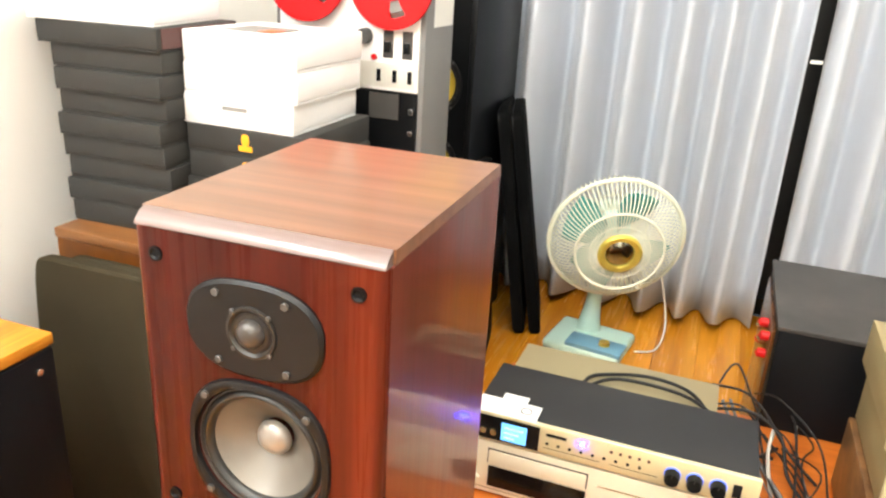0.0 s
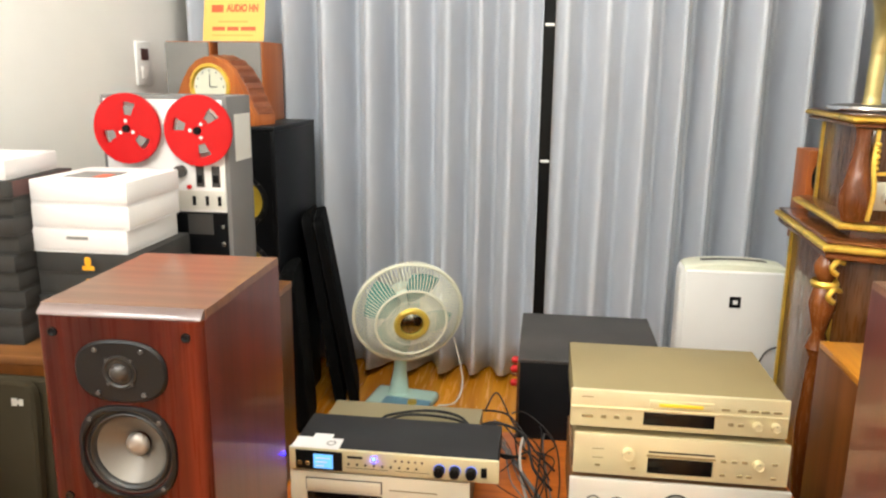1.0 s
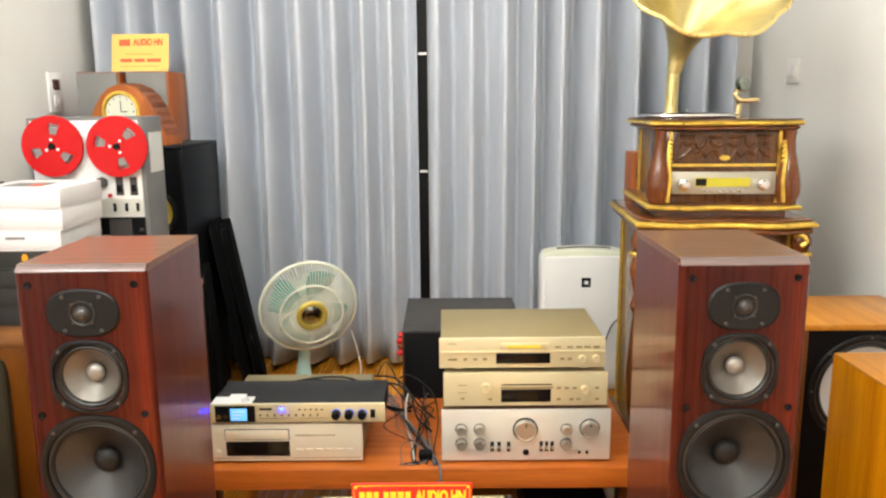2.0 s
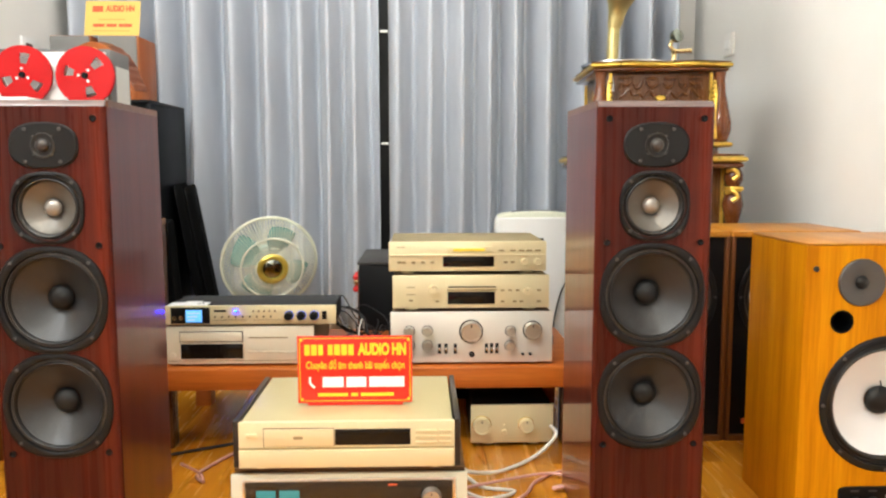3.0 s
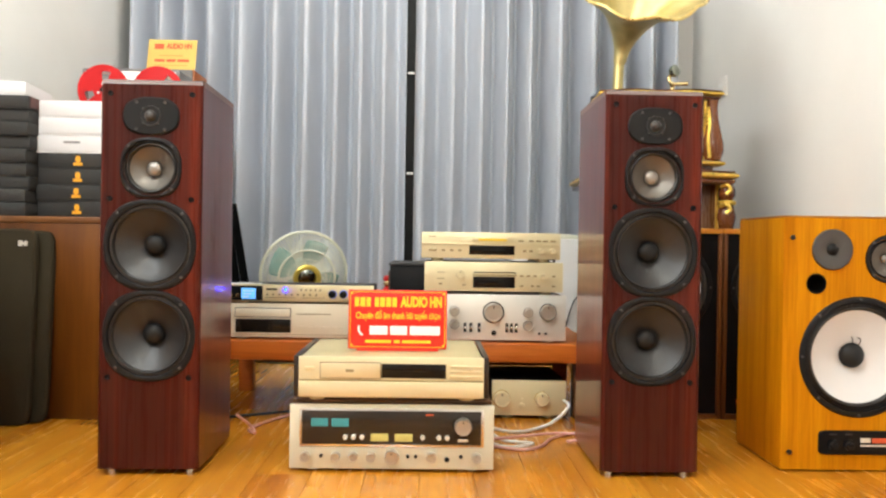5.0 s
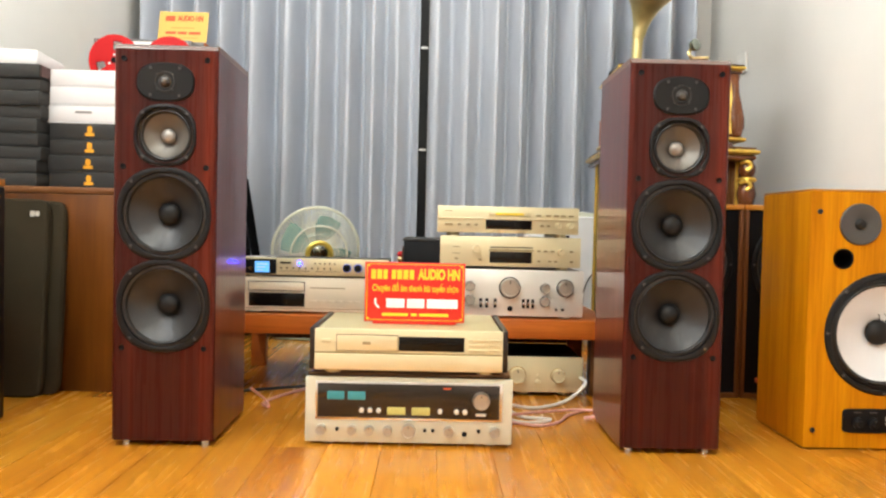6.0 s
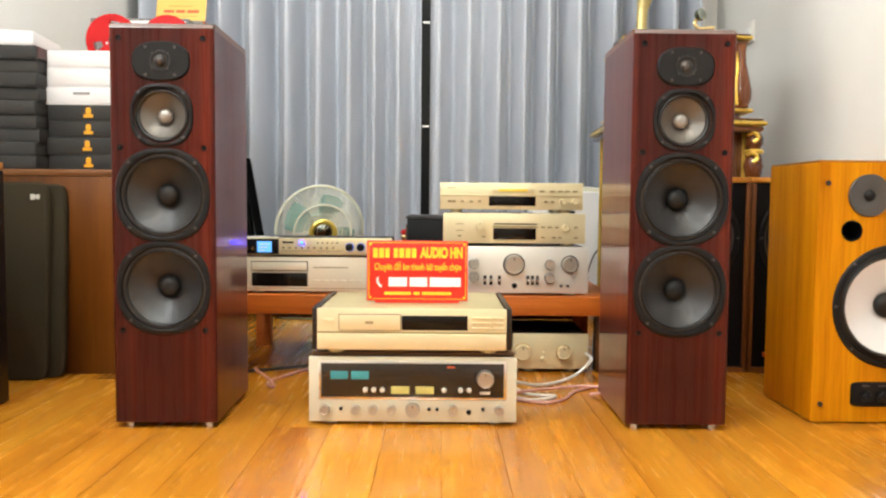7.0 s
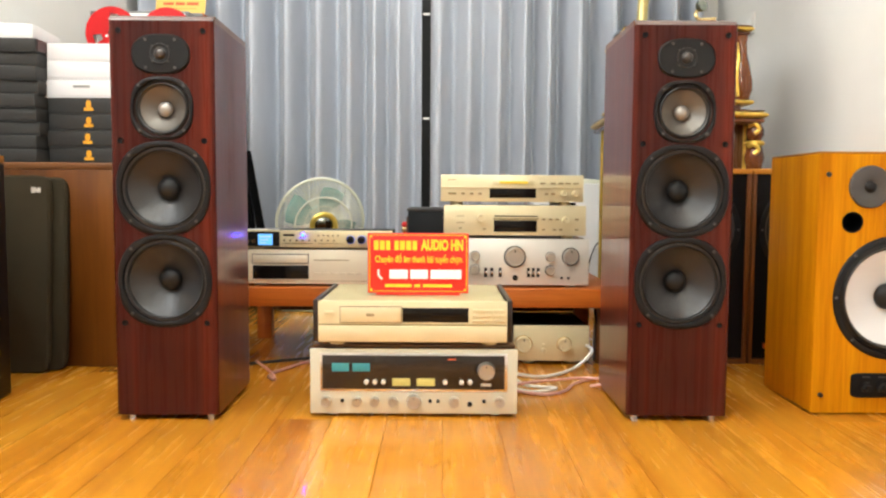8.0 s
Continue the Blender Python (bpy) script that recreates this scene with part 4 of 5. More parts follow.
def stack_box(name, label, x, y, z, w, d, h, mat, lid=None, turn=0.0, logo=False, mark=None, end=False):
    t = thing(name, label, "box", (0, 0, 0), "stacked tape boxes")
    part("tray", box(-w / 2 + 0.001, w / 2 - 0.001, 0.001, d - 0.001, 0.0, h * 0.07), mat, t)
    part("lid", box(-w / 2, w / 2, 0, d, h * 0.075, h - 0.0006, 0.003), lid or mat, t)
    if logo:
        part("logo_shape", outline(0.0, h * 0.62, 0.0078, 0.0105, 3.2, 0.0, -0.0012, 16, 0.0004), AMBERINK, t, "small amber logo")
        part("logo_bar", box(-0.0140, 0.0140, -0.001, 0.001, h * 0.22, h * 0.41), AMBERINK, t)
    if end:
        part("end_panel", box(w / 2 - 0.0005, w / 2 + 0.0012, 0.012, d - 0.010, h * 0.12, h * 0.95), REDDISHCARD, t, "wine-red end panel")
    if mark:
        part("print_bar", box(-w * 0.12, w * 0.10, -0.0008, 0.001, h * 0.55, h * 0.68), mark, t)
    t.matrix_world = pose(x, y, z, 0, 0, turn)
    return t


rb = random.Random(4)
TURN_STACK = 2.0
z = 0.5975
STACK = [(w, -0.901 - w / 2) for w in (0.212, 0.218, 0.222, 0.224, 0.224, 0.226, 0.227, 0.230, 0.252)]
for k, (w, x) in enumerate(STACK):
    stack_box("tape_box", "flat dark grey tape reel box in a leaning stack", x + rb.uniform(-0.004, 0.004), 1.045 + rb.uniform(-0.006, 0.008), z, w, 0.24, 0.0406, BLACKCARD, turn=TURN_STACK + rb.uniform(-1.5, 1.5), end=k == 8)
    z += 0.0406
stack_box("tape_box", "white tape reel box on a stack of dark boxes", -1.034, 1.040, z, 0.250, 0.22, 0.043, WHITECARD, turn=TURN_STACK + 5)
z = 0.5975
for k in range(4):
    stack_box("tape_box", "black tape reel box with a small amber logo", -0.779 + rb.uniform(-0.004, 0.004), 1.105 + rb.uniform(0, 0.006), z, 0.245, 0.25, 0.050, BLACKCARD, turn=rb.uniform(-1, 1), logo=True)
    z += 0.050
for k in range(3):
    stack_box("tape_box", "white tape reel box in a neat stack", -0.787 + (0.004 if k else -0.006), 1.105 + rb.uniform(0, 0.004), z, 0.230, 0.235, 0.054, WHITECARD, turn=rb.uniform(-1, 1), mark=GREYCLOTH if k == 0 else None)
    z += 0.054
lab = thing("paper_label", "printed card label with a red corner on a white box", "label", (-0.78, 1.2, z))
part("card", box(-0.845, -0.745, 1.155, 1.245, z + 0.0004, z + 0.0014), GREYCLOTH, lab)
part("red_bar", box(-0.775, -0.745, 1.155, 1.20, z + 0.0015, z + 0.0022), REDINK, lab)

# tape deck
dk = thing("reel_tape_deck", "grey reel-to-reel tape deck with two red reels", "tape deck", (-0.74, 1.50, 0.5975))
dx0, dx1, dy = -0.910, -0.571, 1.425
part("case", box(dx0, dx1, dy + 0.004, dy + 0.16, 0.5975, 1.132, 0.004), GREYCASE, dk)
part("face_plate", box(dx0 + 0.012, dx1 - 0.012, dy - 0.001, dy + 0.006, 0.838, 1.122, 0.001), WHITEPLASTIC, dk)
part("lower_panel", box(dx0 + 0.012, dx1 - 0.012, dy, dy + 0.006, 0.61, 0.836), BLACK, dk)
part("side_label", box(dx1 - 0.001, dx1 + 0.001, dy + 0.045, dy + 0.150, 0.965, 1.085), SILVER, dk)


def reel(cx, cz, turn):
    r = 0.0880
    bm = bmesh.new()
    n = 60
    def ring(rad, y):
        return [bm.verts.new((cx + rad * math.cos(2 * math.pi * i / n), y, cz + rad * math.sin(2 * math.pi * i / n))) for i in range(n)]
    for y0, y1 in ((dy - 0.030, dy - 0.0285), (dy - 0.021, dy - 0.0195)):
        rads = [0.010, 0.034, 0.066, r]
        rows = {y: [ring(q, y) for q in rads] for y in (y0, y1)}
        for y in (y0, y1):
            for k in range(3):
                for i in range(n):
                    window = k == 1 and ((i - turn) % 20) < 5
                    if not window:
                        a, b = rows[y][k], rows[y][k + 1]
                        bm.faces.new([a[i], a[(i + 1) % n], b[(i + 1) % n], b[i]])
        for q in (0, 3):
            for i in range(n):
                a, b = rows[y0][q], rows[y1][q]
                bm.faces.new([a[i], a[(i + 1) % n], b[(i + 1) % n], b[i]])
    o = part("reel", bm, RED, dk, "red metal tape reel")
    part("tape_pack", lathe([(0.026, 0.0), (0.056, 0.0), (0.056, 0.005), (0.026, 0.005)], (cx, dy - 0.0215, cz), seg=40), GREYCLOTH, o)
    part("hub", disc((cx, dy - 0.001, cz), 0.009, 0.036, seg=16), BLACK, o)
    for k in range(3):
        t = 2.1 * k + 0.5 + turn * 0.1
        part("hub_hole", disc((cx + 0.019 * math.cos(t), dy - 0.030, cz + 0.019 * math.sin(t)), 0.0045, 0.001, seg=10), WHITEPLASTIC, o)


reel(-0.636, 1.048, 5)
reel(-0.823, 1.050, 11)
part("mode_knob", lathe([(0, 0), (0.016, 0), (0.015, 0.018), (0, 0.018)], (-0.699, dy - 0.001, 0.942), seg=20), GREYPLATE, dk)
for kx in (-0.649, -0.607):
    ms = part("level_slot", box(kx - 0.011, kx + 0.011, dy - 0.002, dy, 0.903, 0.957), GREYPLATE, dk)
    part("slider", box(kx - 0.006, kx + 0.006, dy - 0.010, dy - 0.002, 0.915, 0.935, 0.001), BLACK, ms)
part("record_button", disc((-0.679, dy - 0.001, 0.903), 0.006, 0.006, seg=12), RED, dk)
part("lower_strip", box(-0.722, dx1 - 0.014, dy - 0.003, dy - 0.001, 0.845, 0.893), SILVER, dk)
for kx in (-0.667, -0.632, -0.599):
    part("lever_switch", box(kx - 0.0035, kx + 0.0035, dy - 0.008, dy - 0.003, 0.856, 0.880), BLACK, dk)
part("meter_box", box(-0.688, -0.622, dy - 0.004, dy, 0.78, 0.832), GREYPLATE, dk)
for kz in (0.80, 0.755):
    part("small_knob", disc((-0.594, dy, kz), 0.006, 0.008, seg=12), CHROME, dk)

# mantel clock
cm = pose(-0.846, 1.955, 1.0230, 0, 0, -10)
ck = thing("mantel_clock", "carved wooden mantel clock with a gold-rimmed dial", "clock", (-0.846, 1.955, 1.0230))
HUMP = [(-0.155, 0), (-0.155, 0.030), (-0.140, 0.060), (-0.120, 0.105), (-0.102, 0.142), (-0.080, 0.176), (-0.050, 0.202), (-0.017, 0.214)]
HUMP = HUMP + [(-a, b) for a, b in HUMP[::-1]]
DEEP = 0.13
bm = bmesh.new()
fa, fb = [bm.verts.new(cm @ Vector((a, 0, b))) for a, b in HUMP], [bm.verts.new(cm @ Vector((a, DEEP, b))) for a, b in HUMP]
for i in range(len(HUMP)):
    j = (i + 1) % len(HUMP)
    bm.faces.new([fa[i], fa[j], fb[j], fb[i]])
bm.faces.new(fa)
bm.faces.new(fb)
bmesh.ops.bevel(bm, geom=[e for e in bm.edges if e.calc_length() < 0.1 or e.calc_length() > 0.2], offset=0.003, segments=2, profile=0.5, affect="EDGES")
part("case", bm, CHERRY, ck)
# carved scalloped band wrapping the back of the hump
bm = bmesh.new()
rows, run = [], 0.0
for (a0, b0), (a1, b1) in zip(HUMP[1:-2], HUMP[2:-1]):
    span = math.hypot(a1 - a0, b1 - b0)
    nx, nz = -(b1 - b0) / span, (a1 - a0) / span
    for q in range(8):
        u = q / 8
        lift = 0.0035 + 0.0022 * math.sin((run + span * u) / 0.034 * 2 * math.pi) + 0.001 * math.sin((run + span * u) / 0.013 * 2 * math.pi)
        rows.append([bm.verts.new(cm @ Vector((a0 + (a1 - a0) * u + nx * lf, d, b0 + (b1 - b0) * u + nz * lf))) for d, lf in ((0.022, -0.003), (0.026, lift * 0.7), (0.05, lift * 1.3), (0.075, lift), (0.10, lift * 1.4), (0.122, lift * 0.6), (0.126, -0.003))])
    run += span
for p, q in zip(rows, rows[1:]):
    for i in range(6):
        bm.faces.new([p[i], p[i + 1], q[i + 1], q[i]])
part("carved_band", bm, CARVED, ck, "dark carved scalloped band")
cdir = cm.to_3x3() @ Vector((0, -1, 0))
part("dial", disc(cm @ Vector((0, 0, 0.128)), 0.062, 0.003, cdir, seg=32), IVORY, ck)
part("bezel", lathe([(0.073, 0), (0.073, 0.008), (0.064, 0.010), (0.0585, 0.003)], cm @ Vector((0, 0, 0.120)), cdir, seg=36), GOLDLEAF, ck)
part("clock_hand", box(-0.0012, 0.0012, -0.0045, -0.0035, 0.118, 0.158, m=cm), BLACK, ck)
part("clock_hand", box(-0.0012, 0.026, -0.0045, -0.0035, 0.118, 0.121, m=cm), BLACK, ck)
for k in range(12):
    mk = 2 * math.pi * k / 12
    part("hour_mark", box(0.050 * math.sin(mk) - 0.0012, 0.050 * math.sin(mk) + 0.0012, -0.0042, -0.0028, 0.1165 + 0.050 * math.cos(mk), 0.1235 + 0.050 * math.cos(mk), m=cm), GREYPLATE, ck)

# tall black speakers behind, with small bookshelf speakers on them
def black_speaker(x0, x1, y0, y1, h):
    cx = (x0 + x1) / 2
    t = thing("black_floor_speaker", "tall plain black floor-standing loudspeaker", "loudspeaker", (cx, y0, 0), "black speakers")
    sh = bmesh.new()
    for a, b in ((x0, x0 + 0.016), (x1 - 0.016, x1)):
        box(a, b, y0, y1, 0, h - 0.016, 0.002, bm=sh)
    box(x0 + 0.016, x1 - 0.016, y1 - 0.016, y1, 0, h - 0.016, bm=sh)
    box(x0, x1, y0, y1, h - 0.0158, h, 0.002, bm=sh)
    part("cabinet", sh, BLACK, t)
    part("baffle", holed(x0 + 0.016, x1 - 0.016, 0.0, h - 0.016, y0 + 0.006, [(cx, 0.78, 0.074), (cx, 0.56, 0.074)]), BLACK, t)
    for cz in (0.78, 0.56):
        driver(t, cx, cz, y0 + 0.006, 0.086, YELLOWCONE, CAP, 0.02, 0.022, lobe=0.0, trim=RUBBER)
    return t


black_speaker(-0.865, -0.628, 1.92, 2.345, 1.022)
black_speaker(-1.150, -0.900, 1.93, 2.345, 1.022)


def shelf_speaker(x0, x1):
    t = thing("bookshelf_speaker", "small cherry-veneered bookshelf speaker with grey grille", "loudspeaker", ((x0 + x1) / 2, 2.13, 1.0225), "bookshelf speakers")
    part("cabinet", box(x0, x1, 2.138, 2.34, 1.0225, 1.290, 0.002), CHERRY, t)
    part("grille", box(x0 + 0.003, x1 - 0.003, 2.124, 2.1375, 1.026, 1.287, 0.004), GREYCLOTH, t)
    return t


shelf_speaker(-1.082, -0.922)
shelf_speaker(-0.893, -0.738)
yc = thing("price_card", "yellow card with red print leaning on a speaker", "card", (-0.82, 2.2, 1.2905))
ym = pose(-0.842, 2.145, 1.2915, -13, 0, 0)
part("card", box(-0.108, 0.108, 0, 0.0012, 0, 0.143, 0.0002, 1, m=ym), YELLOWCARD, yc)
for a, b, c, d, mt in ((-0.080, -0.038, 0.097, 0.122, REDINK), (-0.055, 0.05, 0.062, 0.069, OCHREINK), (-0.075, -0.03, 0.035, 0.048, REDINK), (-0.022, 0.018, 0.035, 0.048, REDINK), (0.026, 0.078, 0.035, 0.048, REDINK), (-0.075, 0.07, 0.016, 0.022, OCHREINK)):
    part("print_bar", box(a, b, -0.0006, 0, c, d, m=ym), mt, yc)
letters("AUDIO HN", yc, REDINK, 0.034, ym @ pose(0.030, -0.0008, 0.110, 90), 0.66)

# grille covers leaning on the cabinet
def grille_cover(name, label, m, w, h, mat, logo=False, th=0.022):
    t = thing(name, label, "speaker grille", (0, 0, 0), "leaning grilles")
    part("cloth", outline(0, h / 2, w / 2, h / 2, 14, th, 0.0, 56, 0.005), mat, t)
    part("backing", outline(0, h / 2, w / 2 - 0.006, h / 2 - 0.006, 14, th + 0.006, th, 56, 0.0005), BLACK, t)
    if logo:
        lg = box(w / 2 - 0.050, w / 2 - 0.038, -0.0015, 0.001, h - 0.050, h - 0.034)
        box(w / 2 - 0.038, w / 2 - 0.033, -0.0015, 0.001, h - 0.046, h - 0.038, bm=lg)
        box(w / 2 - 0.033, w / 2 - 0.024, -0.0015, 0.001, h - 0.049, h - 0.035, bm=lg)
        part("logo_shape", lg, SILVER, t, "small pale logo")
    t.matrix_world = m
    return t


grille_cover("speaker_grille", "dark olive cloth speaker grille leaning on a cabinet", pose(-0.966, 0.895, 0.0, -4), 0.308, 0.560, OLIVECLOTH, True)
grille_cover("speaker_grille", "dark olive cloth speaker grille behind another", pose(-0.930, 0.930, 0.0, -4), 0.300, 0.556, OLIVECLOTH)
grille_cover("black_grille", "black speaker grille leaning against a black speaker", pose(-0.452, 2.265, 0.0, -9.5, 0, 104), 0.29, 0.71, BLACKFELT, th=0.03)
grille_cover("black_grille", "black speaker grille leaning against another grille", pose(-0.497, 2.245, 0.0, -8.5, 0, 103), 0.29, 0.715, BLACKFELT, th=0.03)
grille_cover("black_grille", "low black speaker grille leaning behind a tower", pose(-0.545, 1.98, 0.0, -4, 0, 101), 0.22, 0.57, BLACKFELT, th=0.04)

sd = thing("side_speaker", "black-fronted loudspeaker with orange wooden top", "loudspeaker", (-0.93, 0.48, 0))
part("cabinet", box(-1.15, -0.800, 0.30, 0.672, 0.0, 0.582, 0.003), CHERRY, sd)
part("top_panel", box(-1.15, -0.788, 0.30, 0.672, 0.5822, 0.600, 0.003), OAK_TOP, sd)
part("front_grille", box(-0.7998, -0.786, 0.304, 0.668, 0.004, 0.580, 0.004), BLACK, sd)
for sy_ in (0.33, 0.64):
    part("screw", disc((-0.786, sy_, 0.555), 0.005, 0.003, (1, 0, 0), 12), CHROME, sd)

# ---- table fan ----
fan = thing("table_fan", "old mint-green table fan with ivory wire guard", "fan", (-0.25, 2.1, 0))
fm = pose(-0.258, 2.155, 0, 0, 0, -8)
part("base", box(-0.125, 0.112, -0.12, 0.08, 0.0, 0.036, 0.014, 3, m=fm), MINT, fan)
pnl = part("control_panel", box(-0.055, 0.115, -0.116, -0.035, 0.030, 0.046, 0.004, m=fm), BLUEPANEL, fan, "blue control panel")
part("dial", lathe([(0, 0), (0.017, 0), (0.016, 0.010), (0, 0.010)], fm @ Vector((0.055, -0.075, 0.046)), (0, 0, 1), 20), GOLDLEAF, pnl)
hub = Vector((-0.197, 1.968, 0.379))
aim = Vector((0.33, -0.93, -0.22)).normalized()
back = hub - aim * 0.165
neck = fm @ Vector((-0.03, 0.03, 0.03))
part("neck", lathe([(0.040, 0.0), (0.034, 0.03), (0.024, 0.10), (0.020, 0.20), (0.026, 0.29)], neck, back - neck, 20), MINT, fan)
part("motor_housing", lathe([(0, -0.05), (0.035, -0.045), (0.052, -0.02), (0.055, 0.03), (0.050, 0.06), (0, 0.065)], back - aim * 0.02, aim, 24), MINT, fan)
a_, u_, w_ = basis(aim)


def on_guard(rad, h, t):
    return hub + aim * h + (u_ * math.cos(t) + w_ * math.sin(t)) * rad


RG = 0.186
for k in range(88):
    t = 2 * math.pi * k / 88
    part("guard_wire", tube([on_guard(0.118, -0.004, t), on_guard(0.155, -0.026, t), on_guard(RG - 0.005, -0.070, t), on_guard(RG * 0.94, -0.112, t), on_guard(0.10, -0.142, t), on_guard(0.05, -0.145, t)], 0.0018, 4, smooth=3), IVORY, fan)
    part("guard_wire", tube([on_guard(0.046, 0.0, t + 0.03), on_guard(0.118, -0.004, t + 0.03)], 0.0019, 4, smooth=1), IVORY, fan)
for rad, h, th in ((RG, -0.070, 0.0065), (0.120, -0.003, 0.0042), (0.082, 0.0, 0.0015), (0.10, -0.142, 0.002), (0.05, -0.145, 0.004)):
    part("guard_ring", tube([on_guard(rad, h, 2 * math.pi * k / 40) for k in range(41)], th, 6, smooth=1), IVORY, fan)
part("centre_badge", lathe([(0, 0.0), (0.060, 0.0), (0.060, 0.006), (0.053, 0.011), (0.042, 0.009), (0.039, 0.004)], hub, aim, 32), FANGOLD, fan)
part("badge_cap", lathe([(0.039, 0.004), (0.030, 0.010), (0.016, 0.014), (0, 0.015)], hub, aim, 24), DARKCAP, fan)
for k in range(4):
    bm = bmesh.new()
    rows = []
    for q in range(7):
        rr = 0.03 + 0.122 * q / 6
        wid = 0.55 + 0.45 * math.sin(math.pi * (0.2 + 0.7 * q / 6))
        rows.append([bm.verts.new(on_guard(rr, -0.085 + 0.026 * s, k * math.pi / 2 + 0.35 + 0.55 * s * wid)) for s in (-1, -0.5, 0, 0.5, 1)])
    for p, q in zip(rows, rows[1:]):
        for i in range(4):
            bm.faces.new([p[i], p[i + 1], q[i + 1], q[i]])
    ob = part("blade", bm, TEALBLADE, fan)
    ob.modifiers.new("thickness", "SOLIDIFY").thickness = 0.002
part("power_cord", tube([(-0.13, 2.14, 0.012), (-0.07, 2.2, 0.006), (-0.06, 2.32, 0.05), (-0.10, 2.36, 0.2)], 0.003, 6), CABLEWHITE, fan)

# ---- black boxy amplifier behind the bench ----
sb = thing("black_power_amplifier", "big black boxy amplifier with dusty lid and red terminals", "amplifier", (0.37, 1.7, 0))
part("body", box(0.176, 0.548, 1.49, 1.885, 0.0, 0.452, 0.004), BLACK, sb)
part("lid", box(0.172, 0.552, 1.486, 1.889, 0.4522, 0.462, 0.002), DUSTYLID, sb)
tp_ = part("terminal_panel", box(0.169, 0.176, 1.53, 1.85, 0.06, 0.43, 0.001), WALNUT, sb)
for ky in (1.57, 1.64):
    for kz, mt in ((0.40, RED), (0.36, RED), (0.38, BRASS)):
        part("binding_post", lathe([(0, 0), (0.010, 0), (0.010, 0.016), (0.006, 0.018), (0, 0.022)], (0.169, ky + (0.03 if mt is BRASS else 0), kz), (-1, 0, 0), 14), mt, tp_)

# ---- air purifier ----
ap = thing("air_purifier", "white plastic air purifier standing on the floor", "air purifier", (0.865, 2.2, 0))
ax0, ax1, ay0, ay1 = 0.688, 1.044, 2.12, 2.26
part("housing", box(ax0, ax1, ay0 + 0.012, ay1, 0.0, 0.572, 0.03, 4), WHITEPLASTIC, ap)
part("front_cover", box(ax0 + 0.012, ax1 - 0.012, ay0, ay0 + 0.014, 0.03, 0.564, 0.006, 3), WHITEPLASTIC, ap)


def arched(xa, xb, ya, yb, base, rise):
    """A low lid whose top is a shallow arch from side to side."""
    bm = bmesh.new()
    cols = []
    for i in range(25):
        u = i / 24
        x, z = xa + (xb - xa) * u, base + rise * math.sin(math.pi * u) ** 0.5
        cols.append([bm.verts.new(p) for p in ((x, ya, base - 0.012), (x, ya, z - 0.005), (x, ya + 0.006, z), (x, yb - 0.006, z), (x, yb, z - 0.005), (x, yb, base - 0.012))])
    for p, q in zip(cols, cols[1:]):
        for i in range(6):
            bm.faces.new([p[i], p[(i + 1) % 6], q[(i + 1) % 6], q[i]])
    bm.faces.new(cols[0])
    bm.faces.new(cols[-1])
    return bm


part("air_outlet", arched(ax0 + 0.012, ax1 - 0.012, ay0 + 0.02, ay1 - 0.012, 0.568, 0.020), IVORY, ap)
part("outlet_slot", arched(ax0 + 0.07, ax1 - 0.07, ay0 + 0.065, ay0 + 0.098, 0.5835, 0.006), GREYPLATE, ap)
part("logo_tile", box(0.847, 0.883, ay0 - 0.001, ay0 + 0.001, 0.441, 0.479), BLACK, ap, "black square logo tile")
part("logo_shape", box(0.858, 0.873, ay0 - 0.0018, ay0 - 0.001, 0.453, 0.467), WHITEPRINT, ap)
part("power_cord", tube([(1.05, 2.2, 0.47), (1.062, 2.18, 0.40), (1.03, 2.11, 0.33), (0.97, 2.105, 0.29), (0.93, 2.105, 0.15), (0.92, 2.08, 0.005)], 0.003, 6), CABLEBLACK, ap)

# ---- gramophone ----
gx0, gx1, gy0, gy1 = 0.944, 1.372, 1.49, 1.90
gc = (gx0 + gx1) / 2
gr = thing("gramophone_cabinet", "ornate carved wooden gramophone cabinet with gold trim", "gramophone", (gc, gy0, 0))


def slab(z0, z1, grow, mat, name, wavy=0.012, label=""):
    """A moulded slab with a gently bowed front."""
    bm = bmesh.new()
    n = 28
    front = [(gx0 - grow + (gx1 - gx0 + 2 * grow) * i / n, gy0 - grow - wavy * math.sin(math.pi * i / n) + 0.011 * math.cos(4 * math.pi * i / n)) for i in range(n + 1)]
    pts = front + [(gx1 + grow, gy1 + grow), (gx0 - grow, gy1 + grow)]
    h = z1 - z0
    rows = []
    cx, cy = gc, (gy0 + gy1) / 2
    for dz, s in ((0, 0.011), (h * 0.12, 0.004), (h * 0.35, 0.0), (h * 0.65, 0.0), (h * 0.88, 0.004), (h, 0.011)):
        rows.append([bm.verts.new((x + math.copysign(min(s, abs(cx - x)), cx - x), y + math.copysign(min(s, abs(cy - y)), cy - y), z0 + dz)) for x, y in pts])
    for p, q in zip(rows, rows[1:]):
        for i in range(len(pts)):
            j = (i + 1) % len(pts)
            bm.faces.new([p[i], p[j], q[j], q[i]])
    bm.faces.new(rows[0])
    bm.faces.new(rows[-1])
    return part(name, bm, mat, gr, label)


